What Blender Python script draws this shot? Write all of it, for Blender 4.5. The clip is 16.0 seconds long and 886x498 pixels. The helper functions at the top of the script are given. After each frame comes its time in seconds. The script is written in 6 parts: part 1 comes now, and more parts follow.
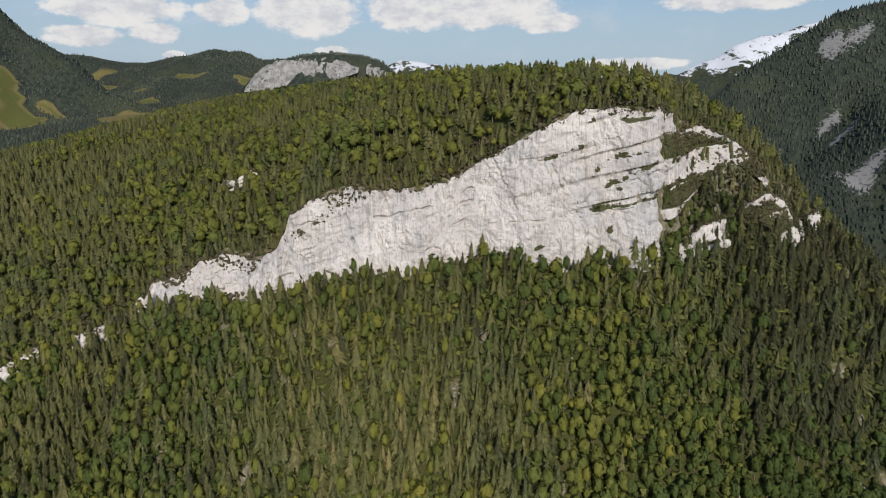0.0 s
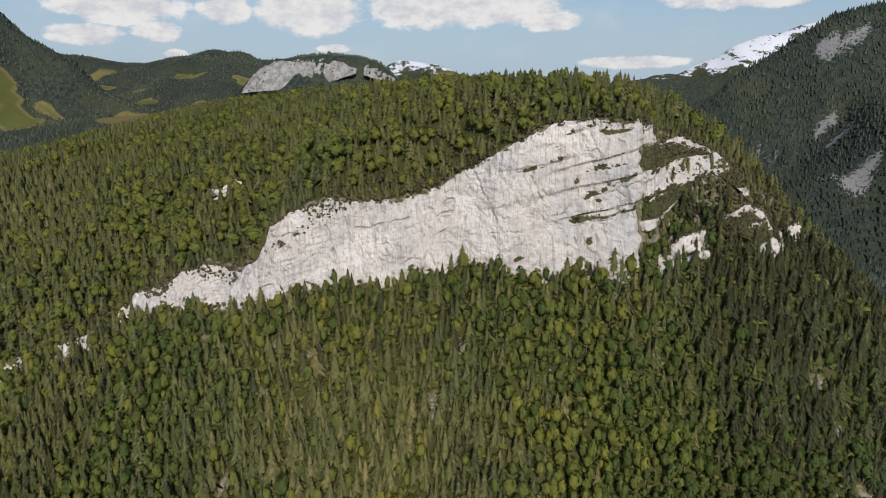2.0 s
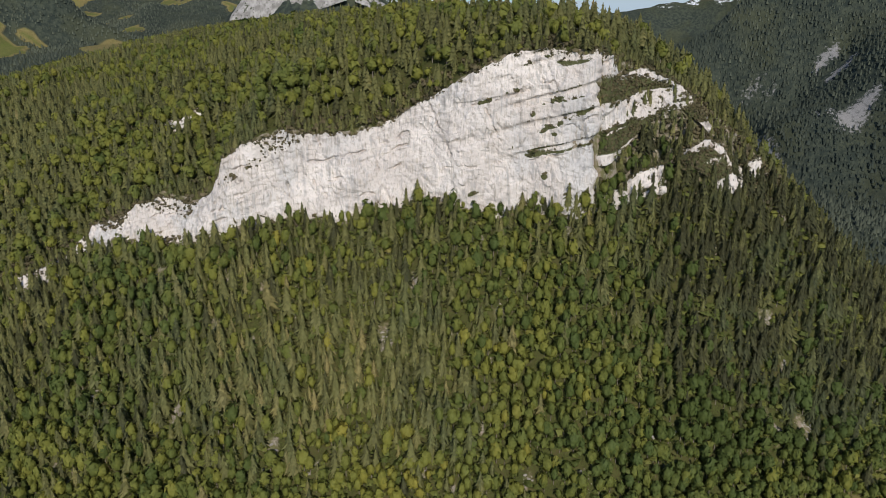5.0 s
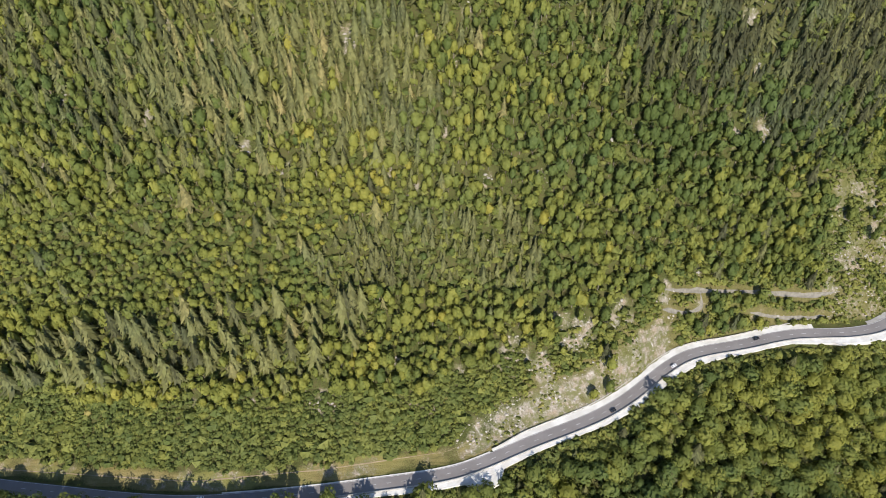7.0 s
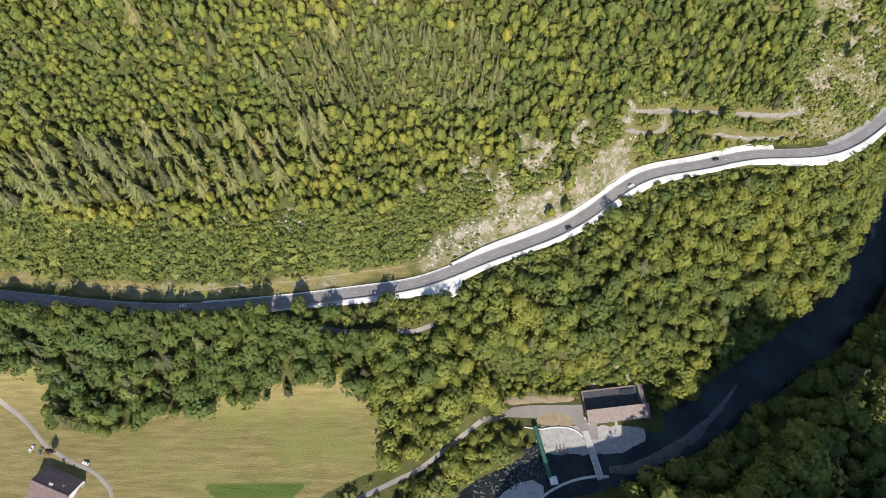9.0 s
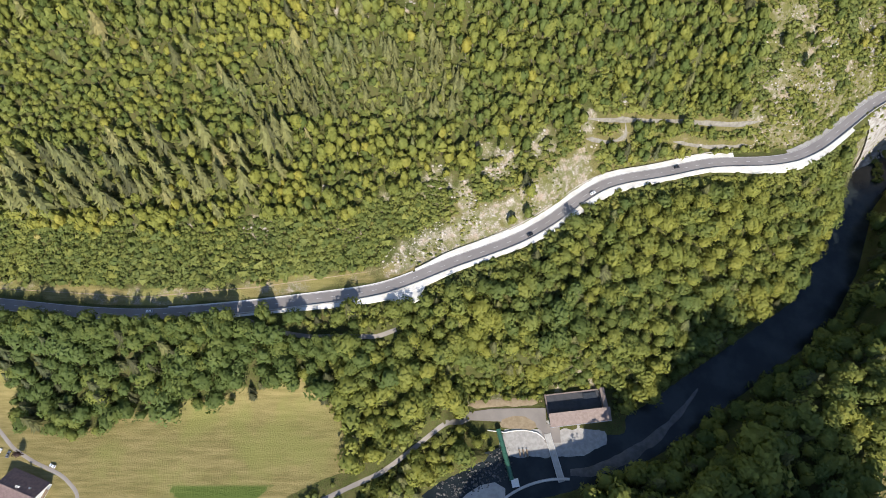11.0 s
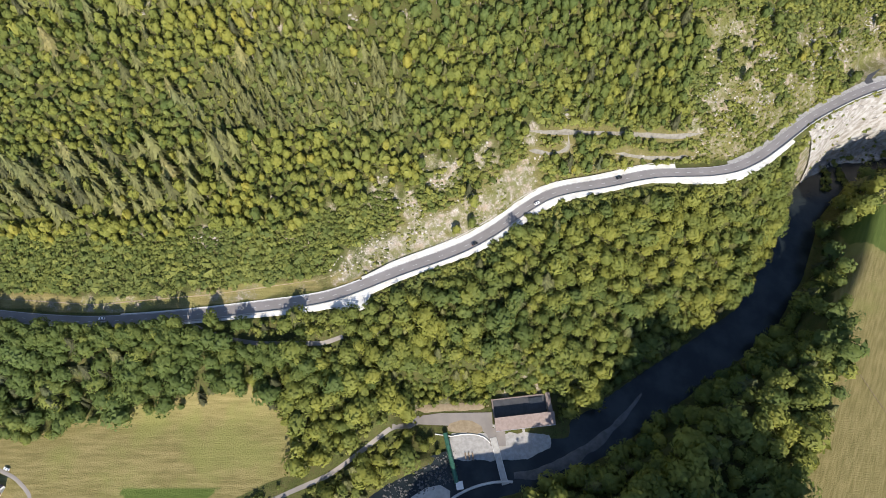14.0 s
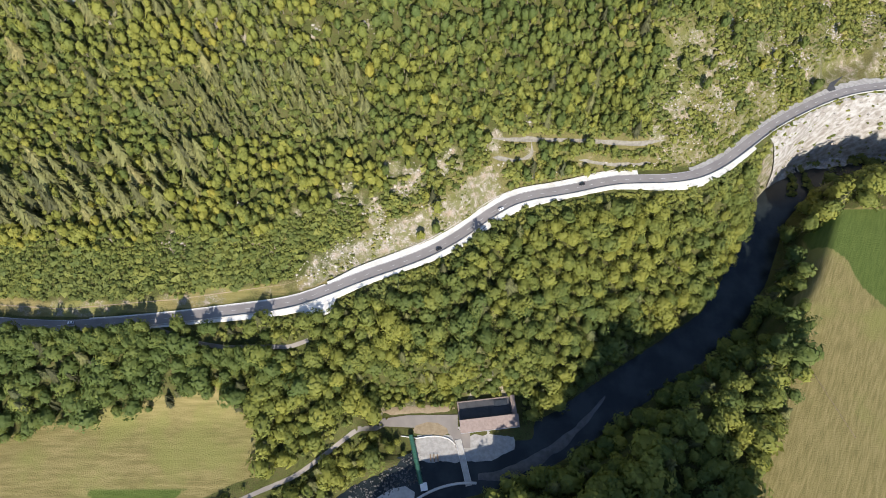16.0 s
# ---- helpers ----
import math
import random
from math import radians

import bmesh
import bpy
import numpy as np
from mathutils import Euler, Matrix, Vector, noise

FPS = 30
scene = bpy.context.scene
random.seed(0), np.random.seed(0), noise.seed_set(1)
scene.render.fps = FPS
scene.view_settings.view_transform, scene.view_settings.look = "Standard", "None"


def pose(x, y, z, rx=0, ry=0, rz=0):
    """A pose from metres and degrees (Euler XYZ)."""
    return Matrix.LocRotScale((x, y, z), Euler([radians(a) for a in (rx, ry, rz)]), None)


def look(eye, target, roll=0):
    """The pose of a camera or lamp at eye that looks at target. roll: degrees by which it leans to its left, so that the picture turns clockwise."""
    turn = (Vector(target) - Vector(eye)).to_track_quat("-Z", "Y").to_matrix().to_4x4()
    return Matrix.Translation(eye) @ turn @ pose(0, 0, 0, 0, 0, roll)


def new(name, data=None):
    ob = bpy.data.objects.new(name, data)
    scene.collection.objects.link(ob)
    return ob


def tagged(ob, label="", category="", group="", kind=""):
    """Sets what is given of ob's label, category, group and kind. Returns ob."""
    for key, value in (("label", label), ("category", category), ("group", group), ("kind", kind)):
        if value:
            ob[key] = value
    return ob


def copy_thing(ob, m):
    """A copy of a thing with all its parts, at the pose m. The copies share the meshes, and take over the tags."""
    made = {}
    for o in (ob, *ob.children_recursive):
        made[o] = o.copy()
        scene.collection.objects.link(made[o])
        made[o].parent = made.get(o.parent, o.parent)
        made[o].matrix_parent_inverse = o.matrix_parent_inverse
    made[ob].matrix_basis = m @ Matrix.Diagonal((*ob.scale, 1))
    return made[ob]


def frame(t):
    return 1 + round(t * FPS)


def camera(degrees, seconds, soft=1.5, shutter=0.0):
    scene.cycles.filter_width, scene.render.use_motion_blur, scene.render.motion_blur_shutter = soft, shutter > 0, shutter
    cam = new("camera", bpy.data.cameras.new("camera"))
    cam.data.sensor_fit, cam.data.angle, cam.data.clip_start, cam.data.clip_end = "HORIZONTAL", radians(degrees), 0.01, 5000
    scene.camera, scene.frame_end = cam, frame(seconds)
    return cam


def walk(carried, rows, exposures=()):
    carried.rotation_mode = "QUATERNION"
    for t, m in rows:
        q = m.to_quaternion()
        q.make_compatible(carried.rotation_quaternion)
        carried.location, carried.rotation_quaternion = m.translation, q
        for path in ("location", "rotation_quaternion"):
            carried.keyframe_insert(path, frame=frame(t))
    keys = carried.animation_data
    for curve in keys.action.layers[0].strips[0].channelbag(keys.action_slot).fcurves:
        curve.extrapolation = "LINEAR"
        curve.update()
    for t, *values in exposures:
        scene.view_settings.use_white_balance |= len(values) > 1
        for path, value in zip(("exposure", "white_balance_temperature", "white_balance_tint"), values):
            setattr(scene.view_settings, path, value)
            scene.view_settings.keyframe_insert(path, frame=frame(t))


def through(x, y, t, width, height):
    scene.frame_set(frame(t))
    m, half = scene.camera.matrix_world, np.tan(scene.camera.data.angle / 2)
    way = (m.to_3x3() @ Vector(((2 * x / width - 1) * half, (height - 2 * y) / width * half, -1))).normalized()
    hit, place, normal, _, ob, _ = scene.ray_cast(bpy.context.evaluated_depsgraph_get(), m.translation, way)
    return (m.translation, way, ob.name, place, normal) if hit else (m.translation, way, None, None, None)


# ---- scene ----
cam = camera(70.1, 16.0, soft=0.7)
PATH = [
    (0, pose(-183.8, 3.6, 432.5, 75.76, 0.02, -0.86)),
    (0.5, pose(-180.6, 3.7, 434.5, 75.73, 0.04, -0.80)),
    (1, pose(-177.2, 3.9, 436.7, 75.68, 0.09, -0.75)),
    (1.5, pose(-173.1, 4.0, 439.0, 75.66, 0.04, -0.74)),
    (2, pose(-168.7, 4.1, 441.3, 75.63, 0.04, -0.72)),
    (2.5, pose(-164.0, 4.3, 443.4, 75.63, -0.01, -0.71)),
    (3, pose(-159.1, 4.6, 445.1, 75.65, 0.02, -0.68)),
    (3.7, pose(-151.1, 4.9, 444.9, 75.71, -0.07, -0.64)),
    (4.2, pose(-145.2, 5.0, 443.4, 74.89, -0.14, -0.58)),
    (4.7, pose(-139.2, 5.2, 441.6, 72.23, -0.20, -0.51)),
    (5.3, pose(-132.1, 5.3, 440.2, 66.59, -0.28, -0.44)),
    (5.5, pose(-129.6, 5.2, 440.1, 64.21, -0.26, -0.39)),
    (6, pose(-123.1, 4.5, 440.0, 57.24, -0.18, -0.29)),
    (6.5, pose(-116.3, 3.6, 440.5, 50.15, -0.03, -0.14)),
    (7, pose(-109.5, 2.6, 441.7, 43.41, 0.09, -0.01)),
    (7.5, pose(-102.9, 1.5, 443.4, 36.43, 0.14, 0.05)),
    (8, pose(-96.6, 0.5, 445.4, 30.29, 0.17, 0.03)),
    (8.25, pose(-93.6, 0.2, 446.4, 28.00, 0.19, 0.01)),
    (8.5, pose(-90.5, -0.2, 447.3, 27.03, 0.21, -0.00)),
    (9, pose(-84.5, -0.5, 449.2, 27.03, 0.19, 0.00)),
    (11.5, pose(-55.0, 0.2, 459.5, 27.03, 0.02, 0.01)),
    (12, pose(-49.0, 0.3, 461.7, 27.03, 0.04, 0.02)),
    (12.5, pose(-42.8, 0.3, 463.9, 27.03, 0.01, -0.01)),
    (13, pose(-36.5, 0.3, 466.0, 27.03, -0.02, 0.02)),
    (13.5, pose(-30.3, 0.3, 468.2, 27.03, -0.01, 0.02)),
    (14, pose(-24.1, 0.2, 470.5, 27.03, -0.01, 0.02)),
    (14.5, pose(-18.0, 0.2, 472.7, 27.03, -0.03, 0.01)),
    (15, pose(-12.0, 0.1, 474.8, 27.03, -0.05, -0.00)),
    (15.5, pose(-6.0, 0.0, 476.9, 27.03, -0.10, 0.01)),
    (16, pose(0.0, 0.0, 479.0, 27.03, -0.12, 0.00)),
]
EXPOSURES = [(0, -0.5), (4.2, -0.5), (5.5, -0.25), (6.0, -0.05), (6.5, 0.38), (7.0, 0.62), (8.0, 0.76), (9.0, 0.83), (16, 0.89)]
walk(cam, PATH, EXPOSURES)

# ---- world, sun ----
SUN_AZ, SUN_EL = radians(173.2), radians(34.3)
world = bpy.data.worlds.new("sky")
scene.world = world
world.use_nodes = True
wt = world.node_tree
wt.nodes.clear()


class Nodes:
    """A small builder for node trees."""

    def __init__(self, tree):
        self.t = tree

    def n(self, kind, **inputs):
        node = self.t.nodes.new(kind)
        for key, value in inputs.items():
            if key in ("operation", "blend_type", "data_type", "sky_type", "noise_dimensions", "feature", "attribute_name", "interpolation_type", "vector_type", "clamp"):
                if key == "operation":
                    node.operation = value
                elif key == "blend_type":
                    node.blend_type = value
                elif key == "data_type":
                    node.data_type = value
                elif key == "sky_type":
                    node.sky_type = value
                elif key == "feature":
                    node.feature = value
                elif key == "attribute_name":
                    node.attribute_name = value
                elif key == "interpolation_type":
                    node.interpolation_type = value
                continue
            name = int(key[1:]) if key[0] == "i" and key[1:].isdigit() else key.replace("_", " ")
            if isinstance(value, bpy.types.NodeSocket):
                self.t.links.new(value, node.inputs[name])
            else:
                node.inputs[name].default_value = value
        return node

    def math(self, op, a, b=0.0, c=0.0):
        return self.n("ShaderNodeMath", operation=op, i0=a, i1=b, i2=c).outputs[0]

    def mix(self, fac, a, b):
        node = self.t.nodes.new("ShaderNodeMix")
        node.data_type = "RGBA"
        for socket, value in ((node.inputs[0], fac), (node.inputs[6], a), (node.inputs[7], b)):
            if isinstance(value, bpy.types.NodeSocket):
                self.t.links.new(value, socket)
            else:
                socket.default_value = value if socket.type == "VALUE" else (*value, 1) if len(value) == 3 else value
        return node.outputs[2]

    def noise(self, vec, scale, detail=4.0, rough=0.55):
        return self.n("ShaderNodeTexNoise", Vector=vec, Scale=scale, Detail=detail, Roughness=rough).outputs[0]

    def step(self, value, low, high, to_low=0.0, to_high=1.0):
        node = self.n("ShaderNodeMapRange", i0=value, i1=low, i2=high, i3=to_low, i4=to_high)
        node.interpolation_type = "SMOOTHSTEP"
        return node.outputs[0]

    def scaled(self, vec, s):
        return self.n("ShaderNodeVectorMath", operation="MULTIPLY", i0=vec, i1=s).outputs[0]


w = Nodes(wt)
sky = w.n("ShaderNodeTexSky", sky_type="NISHITA")
sky.sun_disc, sky.sun_elevation, sky.sun_rotation = False, SUN_EL, SUN_AZ
sky.air_density, sky.dust_density, sky.ozone_density = 1.0, 0.1, 1.6
tinted = w.n("ShaderNodeVectorMath", operation="MULTIPLY", i0=sky.outputs[0], i1=(0.86, 0.97, 1.13)).outputs[0]
direction = w.n("ShaderNodeTexCoord").outputs["Generated"]
axis = w.n("ShaderNodeSeparateXYZ", Vector=direction)
azim = w.math("ARCTAN2", axis.outputs[0], axis.outputs[1])
elev = w.math("ARCSINE", axis.outputs[2])
flat = w.n("ShaderNodeCombineXYZ", X=azim, Y=w.math("MULTIPLY", elev, 1.7)).outputs[0]
pale = w.mix(w.step(elev, -0.02, 0.26), (0.56, 0.70, 0.84), w.n("ShaderNodeVectorMath", operation="MULTIPLY", i0=tinted, i1=(0.105, 0.105, 0.105)).outputs[0])
sky_light = w.n("ShaderNodeBackground", Color=pale, Strength=1.0)
puffs = w.noise(flat, 24.0, 7.0, 0.64)
wisps = w.noise(flat, 9.0, 4.0, 0.5)
# cumulus banks over the range: azimuth, elevation, half width, half height, in degrees
cover = None
for az, el, wide, high in ((-25.1, 6.1, 5.0, 1.6), (-27.5, 3.9, 2.9, 0.9), (-22.5, 4.3, 2.1, 0.9), (-17.3, 6.1, 2.2, 1.3), (-10.5, 6.2, 4.8, 2.2), (-1.5, 6.8, 4.6, 2.2),
                           (4.0, 6.5, 8.0, 1.7), (9.8, 5.4, 3.2, 0.9), (24.7, 6.7, 6.6, 0.9), (-8.6, 3.2, 1.5, 0.4), (-21.4, 2.6, 1.0, 0.4), (16.8, 2.0, 4.6, 0.6),
                           (-60, 12, 12, 4), (52, 14, 14, 4), (-20, 22, 16, 5), (30, 27, 14, 5), (150, 18, 22, 6), (-130, 20, 20, 6), (95, 24, 16, 6)):
    dx = w.math("DIVIDE", w.math("SUBTRACT", azim, radians(az)), radians(wide))
    dy = w.math("DIVIDE", w.math("SUBTRACT", elev, radians(el)), radians(high))
    body = w.math("SUBTRACT", 1.0, w.math("ADD", w.math("MULTIPLY", dx, dx), w.math("MULTIPLY", dy, dy)))
    cover = body if cover is None else w.math("MAXIMUM", cover, body)
bank = w.math("ADD", cover, w.math("MULTIPLY", w.math("SUBTRACT", puffs, 0.5), 2.1))
cloud = w.step(bank, -0.05, 0.5)
haze = w.math("MULTIPLY", w.step(wisps, 0.5, 0.8), 0.25)
grey = w.mix(w.step(puffs, 0.35, 0.62), (0.74, 0.75, 0.80), (1.0, 0.98, 0.96))
cloud_light = w.n("ShaderNodeBackground", Color=grey, Strength=1.15)
both = w.n("ShaderNodeMixShader", i0=w.math("MAXIMUM", w.math("MULTIPLY", cloud, 0.95), haze), i1=sky_light.outputs[0], i2=cloud_light.outputs[0])
w.n("ShaderNodeOutputWorld", Surface=both.outputs[0])

sun = new("sun", bpy.data.lights.new("sun", "SUN"))
sun.data.energy, sun.data.angle, sun.data.color = 4.2, radians(0.53), (1.0, 0.935, 0.85)
to_sun = Vector((math.sin(SUN_AZ) * math.cos(SUN_EL), math.cos(SUN_AZ) * math.cos(SUN_EL), math.sin(SUN_EL)))
sun.matrix_world = look(to_sun * 1000, (0, 0, 0))


# ---- materials ----
def material(name, rough=0.9, metal=0.0, spec=0.3):
    m = bpy.data.materials.new(name)
    m.use_nodes = True
    k = Nodes(m.node_tree)
    bsdf = m.node_tree.nodes["Principled BSDF"]
    bsdf.inputs["Roughness"].default_value = rough
    bsdf.inputs["Metallic"].default_value = metal
    bsdf.inputs["Specular IOR Level"].default_value = spec
    place = k.n("ShaderNodeNewGeometry").outputs["Position"]
    return m, k, bsdf, place


def paint(k, bsdf, colour):
    if isinstance(colour, bpy.types.NodeSocket):
        k.t.links.new(colour, bsdf.inputs["Base Color"])
    else:
        bsdf.inputs["Base Color"].default_value = (*colour, 1)


def relief(k, bsdf, height, strength, distance):
    k.t.links.new(k.n("ShaderNodeBump", Height=height, Strength=strength, Distance=distance).outputs[0], bsdf.inputs["Normal"])


def plain(name, colour, other, scale, rough=0.85, metal=0.0, bump=0.0, spec=0.3):
    """A surface of two mottled colours, with a fine grain over it."""
    m, k, bsdf, place = material(name, rough, metal, spec)
    big, fine = k.noise(place, scale), k.noise(place, scale * 9, 2.0)
    blend = k.math("ADD", k.math("MULTIPLY", k.step(big, 0.3, 0.7), 0.7), k.math("MULTIPLY", fine, 0.3))
    paint(k, bsdf, k.mix(blend, colour, other))
    if bump:
        relief(k, bsdf, fine, 0.5, bump)
    return m


def leafage(name, dark, light, warm, cool, through=0.28, vary=0.18):
    """Leaves: each crown's own tint, mottled from clump to clump, letting some light through."""
    m, k, bsdf, place = material(name, 0.7, 0.0, 0.25)
    tint = k.n("ShaderNodeAttribute", attribute_name="tint")
    island = k.n("ShaderNodeNewGeometry").outputs["Random Per Island"]
    grain, stand = k.noise(place, 0.55, 3.0, 0.6), k.noise(place, 0.021, 3.0, 0.55)
    blend = k.math("ADD", k.math("MULTIPLY", tint.outputs["Fac"], 0.9), k.math("MULTIPLY", island, 0.1))
    ramp = k.mix(k.step(blend, 0.05, 0.6), dark, light)
    ramp = k.mix(k.step(blend, 0.62, 0.98), ramp, warm)
    ramp = k.mix(k.math("MULTIPLY", k.step(stand, 0.48, 0.68), 0.4), ramp, cool)
    value = k.n("ShaderNodeHueSaturation", Color=ramp, Value=k.math("ADD", k.math("MULTIPLY_ADD", island, vary, 0.79 - vary / 2), k.math("MULTIPLY", grain, 0.44)))
    paint(k, bsdf, value.outputs[0])
    glow = k.n("ShaderNodeBsdfTranslucent", Color=value.outputs[0])
    out = m.node_tree.nodes["Material Output"]
    both_ways = k.n("ShaderNodeMixShader", i0=through, i1=bsdf.outputs[0], i2=glow.outputs[0])
    m.node_tree.links.new(both_ways.outputs[0], out.inputs["Surface"])
    return m


M_BROAD = leafage("broadleaf_leaves", (0.106, 0.142, 0.036), (0.261, 0.264, 0.053), (0.345, 0.310, 0.058), (0.126, 0.178, 0.056), 0.40)
M_SPRUCE = leafage("conifer_needles", (0.060, 0.061, 0.026), (0.164, 0.163, 0.056), (0.27, 0.225, 0.088), (0.105, 0.132, 0.058), 0.2, 0.5)
M_SHRUB = leafage("shrub_leaves", (0.100, 0.125, 0.030), (0.222, 0.226, 0.050), (0.35, 0.29, 0.095), (0.122, 0.150, 0.046))
M_SCRUB = leafage("dry_scrub", (0.082, 0.072, 0.038), (0.160, 0.132, 0.070), (0.23, 0.185, 0.11), (0.115, 0.115, 0.052), 0.15)
# cooler and greyer than the near needles: distance haze put into the colour
M_DISTANT_HAZED = leafage("hazed_distant_needles", (0.044, 0.056, 0.042), (0.110, 0.124, 0.084), (0.15, 0.155, 0.095), (0.062, 0.078, 0.060), 0.1)
M_BARK = plain("bark", (0.16, 0.13, 0.10), (0.28, 0.24, 0.20), 1.5)

# ground: woodland floor, meadow, bare rock and snow, told apart by the sheet's own cover map
M_GROUND, k, bsdf, place = material("ground", 0.95, 0.0, 0.1)
cover_map = k.n("ShaderNodeSeparateColor", Color=k.n("ShaderNodeAttribute", attribute_name="cover").outputs["Color"])
big, mid, fine = k.noise(place, 0.02, 5.0), k.noise(place, 0.12, 5.0), k.noise(place, 1.1, 4.0, 0.7)
floor_c = k.mix(k.step(mid, 0.35, 0.65), (0.048, 0.050, 0.016), (0.100, 0.082, 0.036))
floor_c = k.mix(k.step(fine, 0.38, 0.62), floor_c, (0.085, 0.098, 0.028))
# far woods in cool tones, with distance haze painted into the ground colour
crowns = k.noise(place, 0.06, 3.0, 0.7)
hazed_canopy_c = k.mix(k.step(crowns, 0.35, 0.65), (0.030, 0.040, 0.034), (0.068, 0.080, 0.058))
hazed_canopy_c = k.mix(k.math("MULTIPLY", k.step(k.noise(place, 0.006, 4.0), 0.45, 0.65), 0.5), hazed_canopy_c, (0.082, 0.088, 0.046))
floor_c = k.mix(k.n("ShaderNodeAttribute", attribute_name="canopy").outputs["Fac"], floor_c, hazed_canopy_c)
parts = k.n("ShaderNodeSeparateXYZ", Vector=place)
swath = k.n("ShaderNodeCombineXYZ", X=k.math("ADD", k.math("MULTIPLY", parts.outputs[0], 0.055), k.math("MULTIPLY", parts.outputs[1], 0.085)),
            Y=k.math("SUBTRACT", k.math("MULTIPLY", parts.outputs[0], 0.75), k.math("MULTIPLY", parts.outputs[1], 0.42))).outputs[0]
mown = k.mix(k.step(parts.outputs[0], 80, 120), k.noise(k.scaled(place, (0.12, 0.9, 0.3)), 0.5, 4.0, 0.6), k.noise(swath, 0.7, 4.0, 0.6))
meadow_c = k.mix(k.step(mown, 0.3, 0.7), (0.165, 0.138, 0.052), (0.262, 0.212, 0.090))
meadow_c = k.mix(k.math("MULTIPLY", k.step(big, 0.5, 0.66), 0.7), meadow_c, (0.195, 0.195, 0.058))
meadow_c = k.mix(k.math("MULTIPLY", k.step(fine, 0.5, 0.75), 0.35), meadow_c, (0.13, 0.15, 0.04))
rock_c = k.mix(k.step(fine, 0.25, 0.8), (0.215, 0.18, 0.135), (0.40, 0.355, 0.30))
rock_c = k.mix(k.math("MULTIPLY", k.step(mid, 0.48, 0.66), 0.7), rock_c, (0.34, 0.255, 0.185))
tuft = k.math("MULTIPLY", k.step(k.noise(place, 0.2, 8.0, 0.72), 0.40, 0.58), 0.9)
ribs = k.noise(k.n("ShaderNodeCombineXYZ", X=k.math("MULTIPLY_ADD", parts.outputs[0], 0.30, k.math("MULTIPLY", parts.outputs[1], 0.22)), Y=k.math("MULTIPLY_ADD", parts.outputs[0], -0.07, k.math("MULTIPLY", parts.outputs[1], 0.10))).outputs[0], 1.0, 6.0, 0.7)
rock_c = k.mix(k.step(ribs, 0.54, 0.66), rock_c, (0.52, 0.48, 0.43))
rock_c = k.mix(k.math("MULTIPLY", k.step(ribs, 0.46, 0.36), 0.8), rock_c, (0.13, 0.11, 0.065))
rock_c = k.mix(tuft, rock_c, (0.135, 0.135, 0.05))
rock_c = k.mix(k.n("ShaderNodeAttribute", attribute_name="canopy").outputs["Fac"], rock_c, k.mix(k.step(fine, 0.3, 0.7), (0.19, 0.185, 0.18), (0.36, 0.35, 0.34)))
soil_mix = k.step(k.math("ADD", cover_map.outputs[1], k.math("ADD", k.math("MULTIPLY", k.math("SUBTRACT", mid, 0.5), 1.5), k.math("MULTIPLY", k.math("SUBTRACT", fine, 0.5), 0.5))), 0.38, 0.74)
lush = k.n("ShaderNodeAttribute", attribute_name="cover").outputs["Alpha"]
meadow_c = k.mix(k.step(lush, 0.3, 0.7), meadow_c, k.mix(k.step(mown, 0.3, 0.7), (0.075, 0.105, 0.024), (0.10, 0.13, 0.032)))
ground_c = k.mix(k.step(k.math("ADD", cover_map.outputs[0], k.math("MULTIPLY", k.math("SUBTRACT", fine, 0.5), 0.2)), 0.35, 0.6), floor_c, meadow_c)
ground_c = k.mix(soil_mix, ground_c, rock_c)
snow = k.step(k.math("ADD", cover_map.outputs[2], k.math("MULTIPLY", k.math("SUBTRACT", k.noise(k.scaled(place, (1, 0.5, 1.6)), 0.011, 7.0, 0.75), 0.5), 2.6)), 0.45, 0.6)
snow = k.math("MULTIPLY", snow, k.step(cover_map.outputs[2], 0.02, 0.12))
ground_c = k.mix(snow, ground_c, (0.82, 0.84, 0.88))
paint(k, bsdf, ground_c)
relief(k, bsdf, fine, 0.9, 0.8)


def far_meadows(x, y):
    """Clearings on the far slopes."""
    best = 0 * x
    for mx, my, wide, deep in ((-1746, 2415, 60, 50), (-1678, 2372, 85, 46), (-1660, 2305, 80, 40), (-1620, 2460, 60, 24), (-1502, 3009, 46, 60), (-1600, 3185, 50, 40), (-1257, 3046, 80, 30), (-1900, 3300, 160, 60), (-1520, 3450, 130, 50), (-1130, 3500, 110, 40), (-1700, 3100, 60, 40)):
        r = np.hypot((x - mx) / wide, (y - my) / deep) + 0.9 * fbm(x, y, 110, 141, 5, 0.6)
        best = np.maximum(best, 1 - smooth(r, 0.8, 1.0))
    return best


# pale limestone: vertical seepage streaks, dipping beds, soot-dark seams and a little moss
M_CLIFF, k, bsdf, place = material("limestone_face", 0.9, 0.0, 0.15)
streak = k.noise(k.scaled(place, (0.35, 0.35, 0.028)), 1.0, 6.0, 0.6)
thin = k.noise(k.scaled(place, (0.8, 0.8, 0.03)), 1.0, 5.0, 0.65)
patch = k.noise(place, 0.035, 4.0, 0.6)
grit = k.noise(place, 0.7, 6.0, 0.7)
beds_v = k.n("ShaderNodeCombineXYZ", X=k.math("MULTIPLY", k.n("ShaderNodeSeparateXYZ", Vector=place).outputs[0], 0.03),
             Z=k.math("MULTIPLY_ADD", k.n("ShaderNodeSeparateXYZ", Vector=place).outputs[0], -0.09, k.math("MULTIPLY", k.n("ShaderNodeSeparateXYZ", Vector=place).outputs[2], 0.36))).outputs[0]
beds = k.noise(beds_v, 1.0, 4.0, 0.6)
stone = k.mix(k.step(patch, 0.35, 0.65), (0.70, 0.635, 0.585), (0.87, 0.80, 0.742))
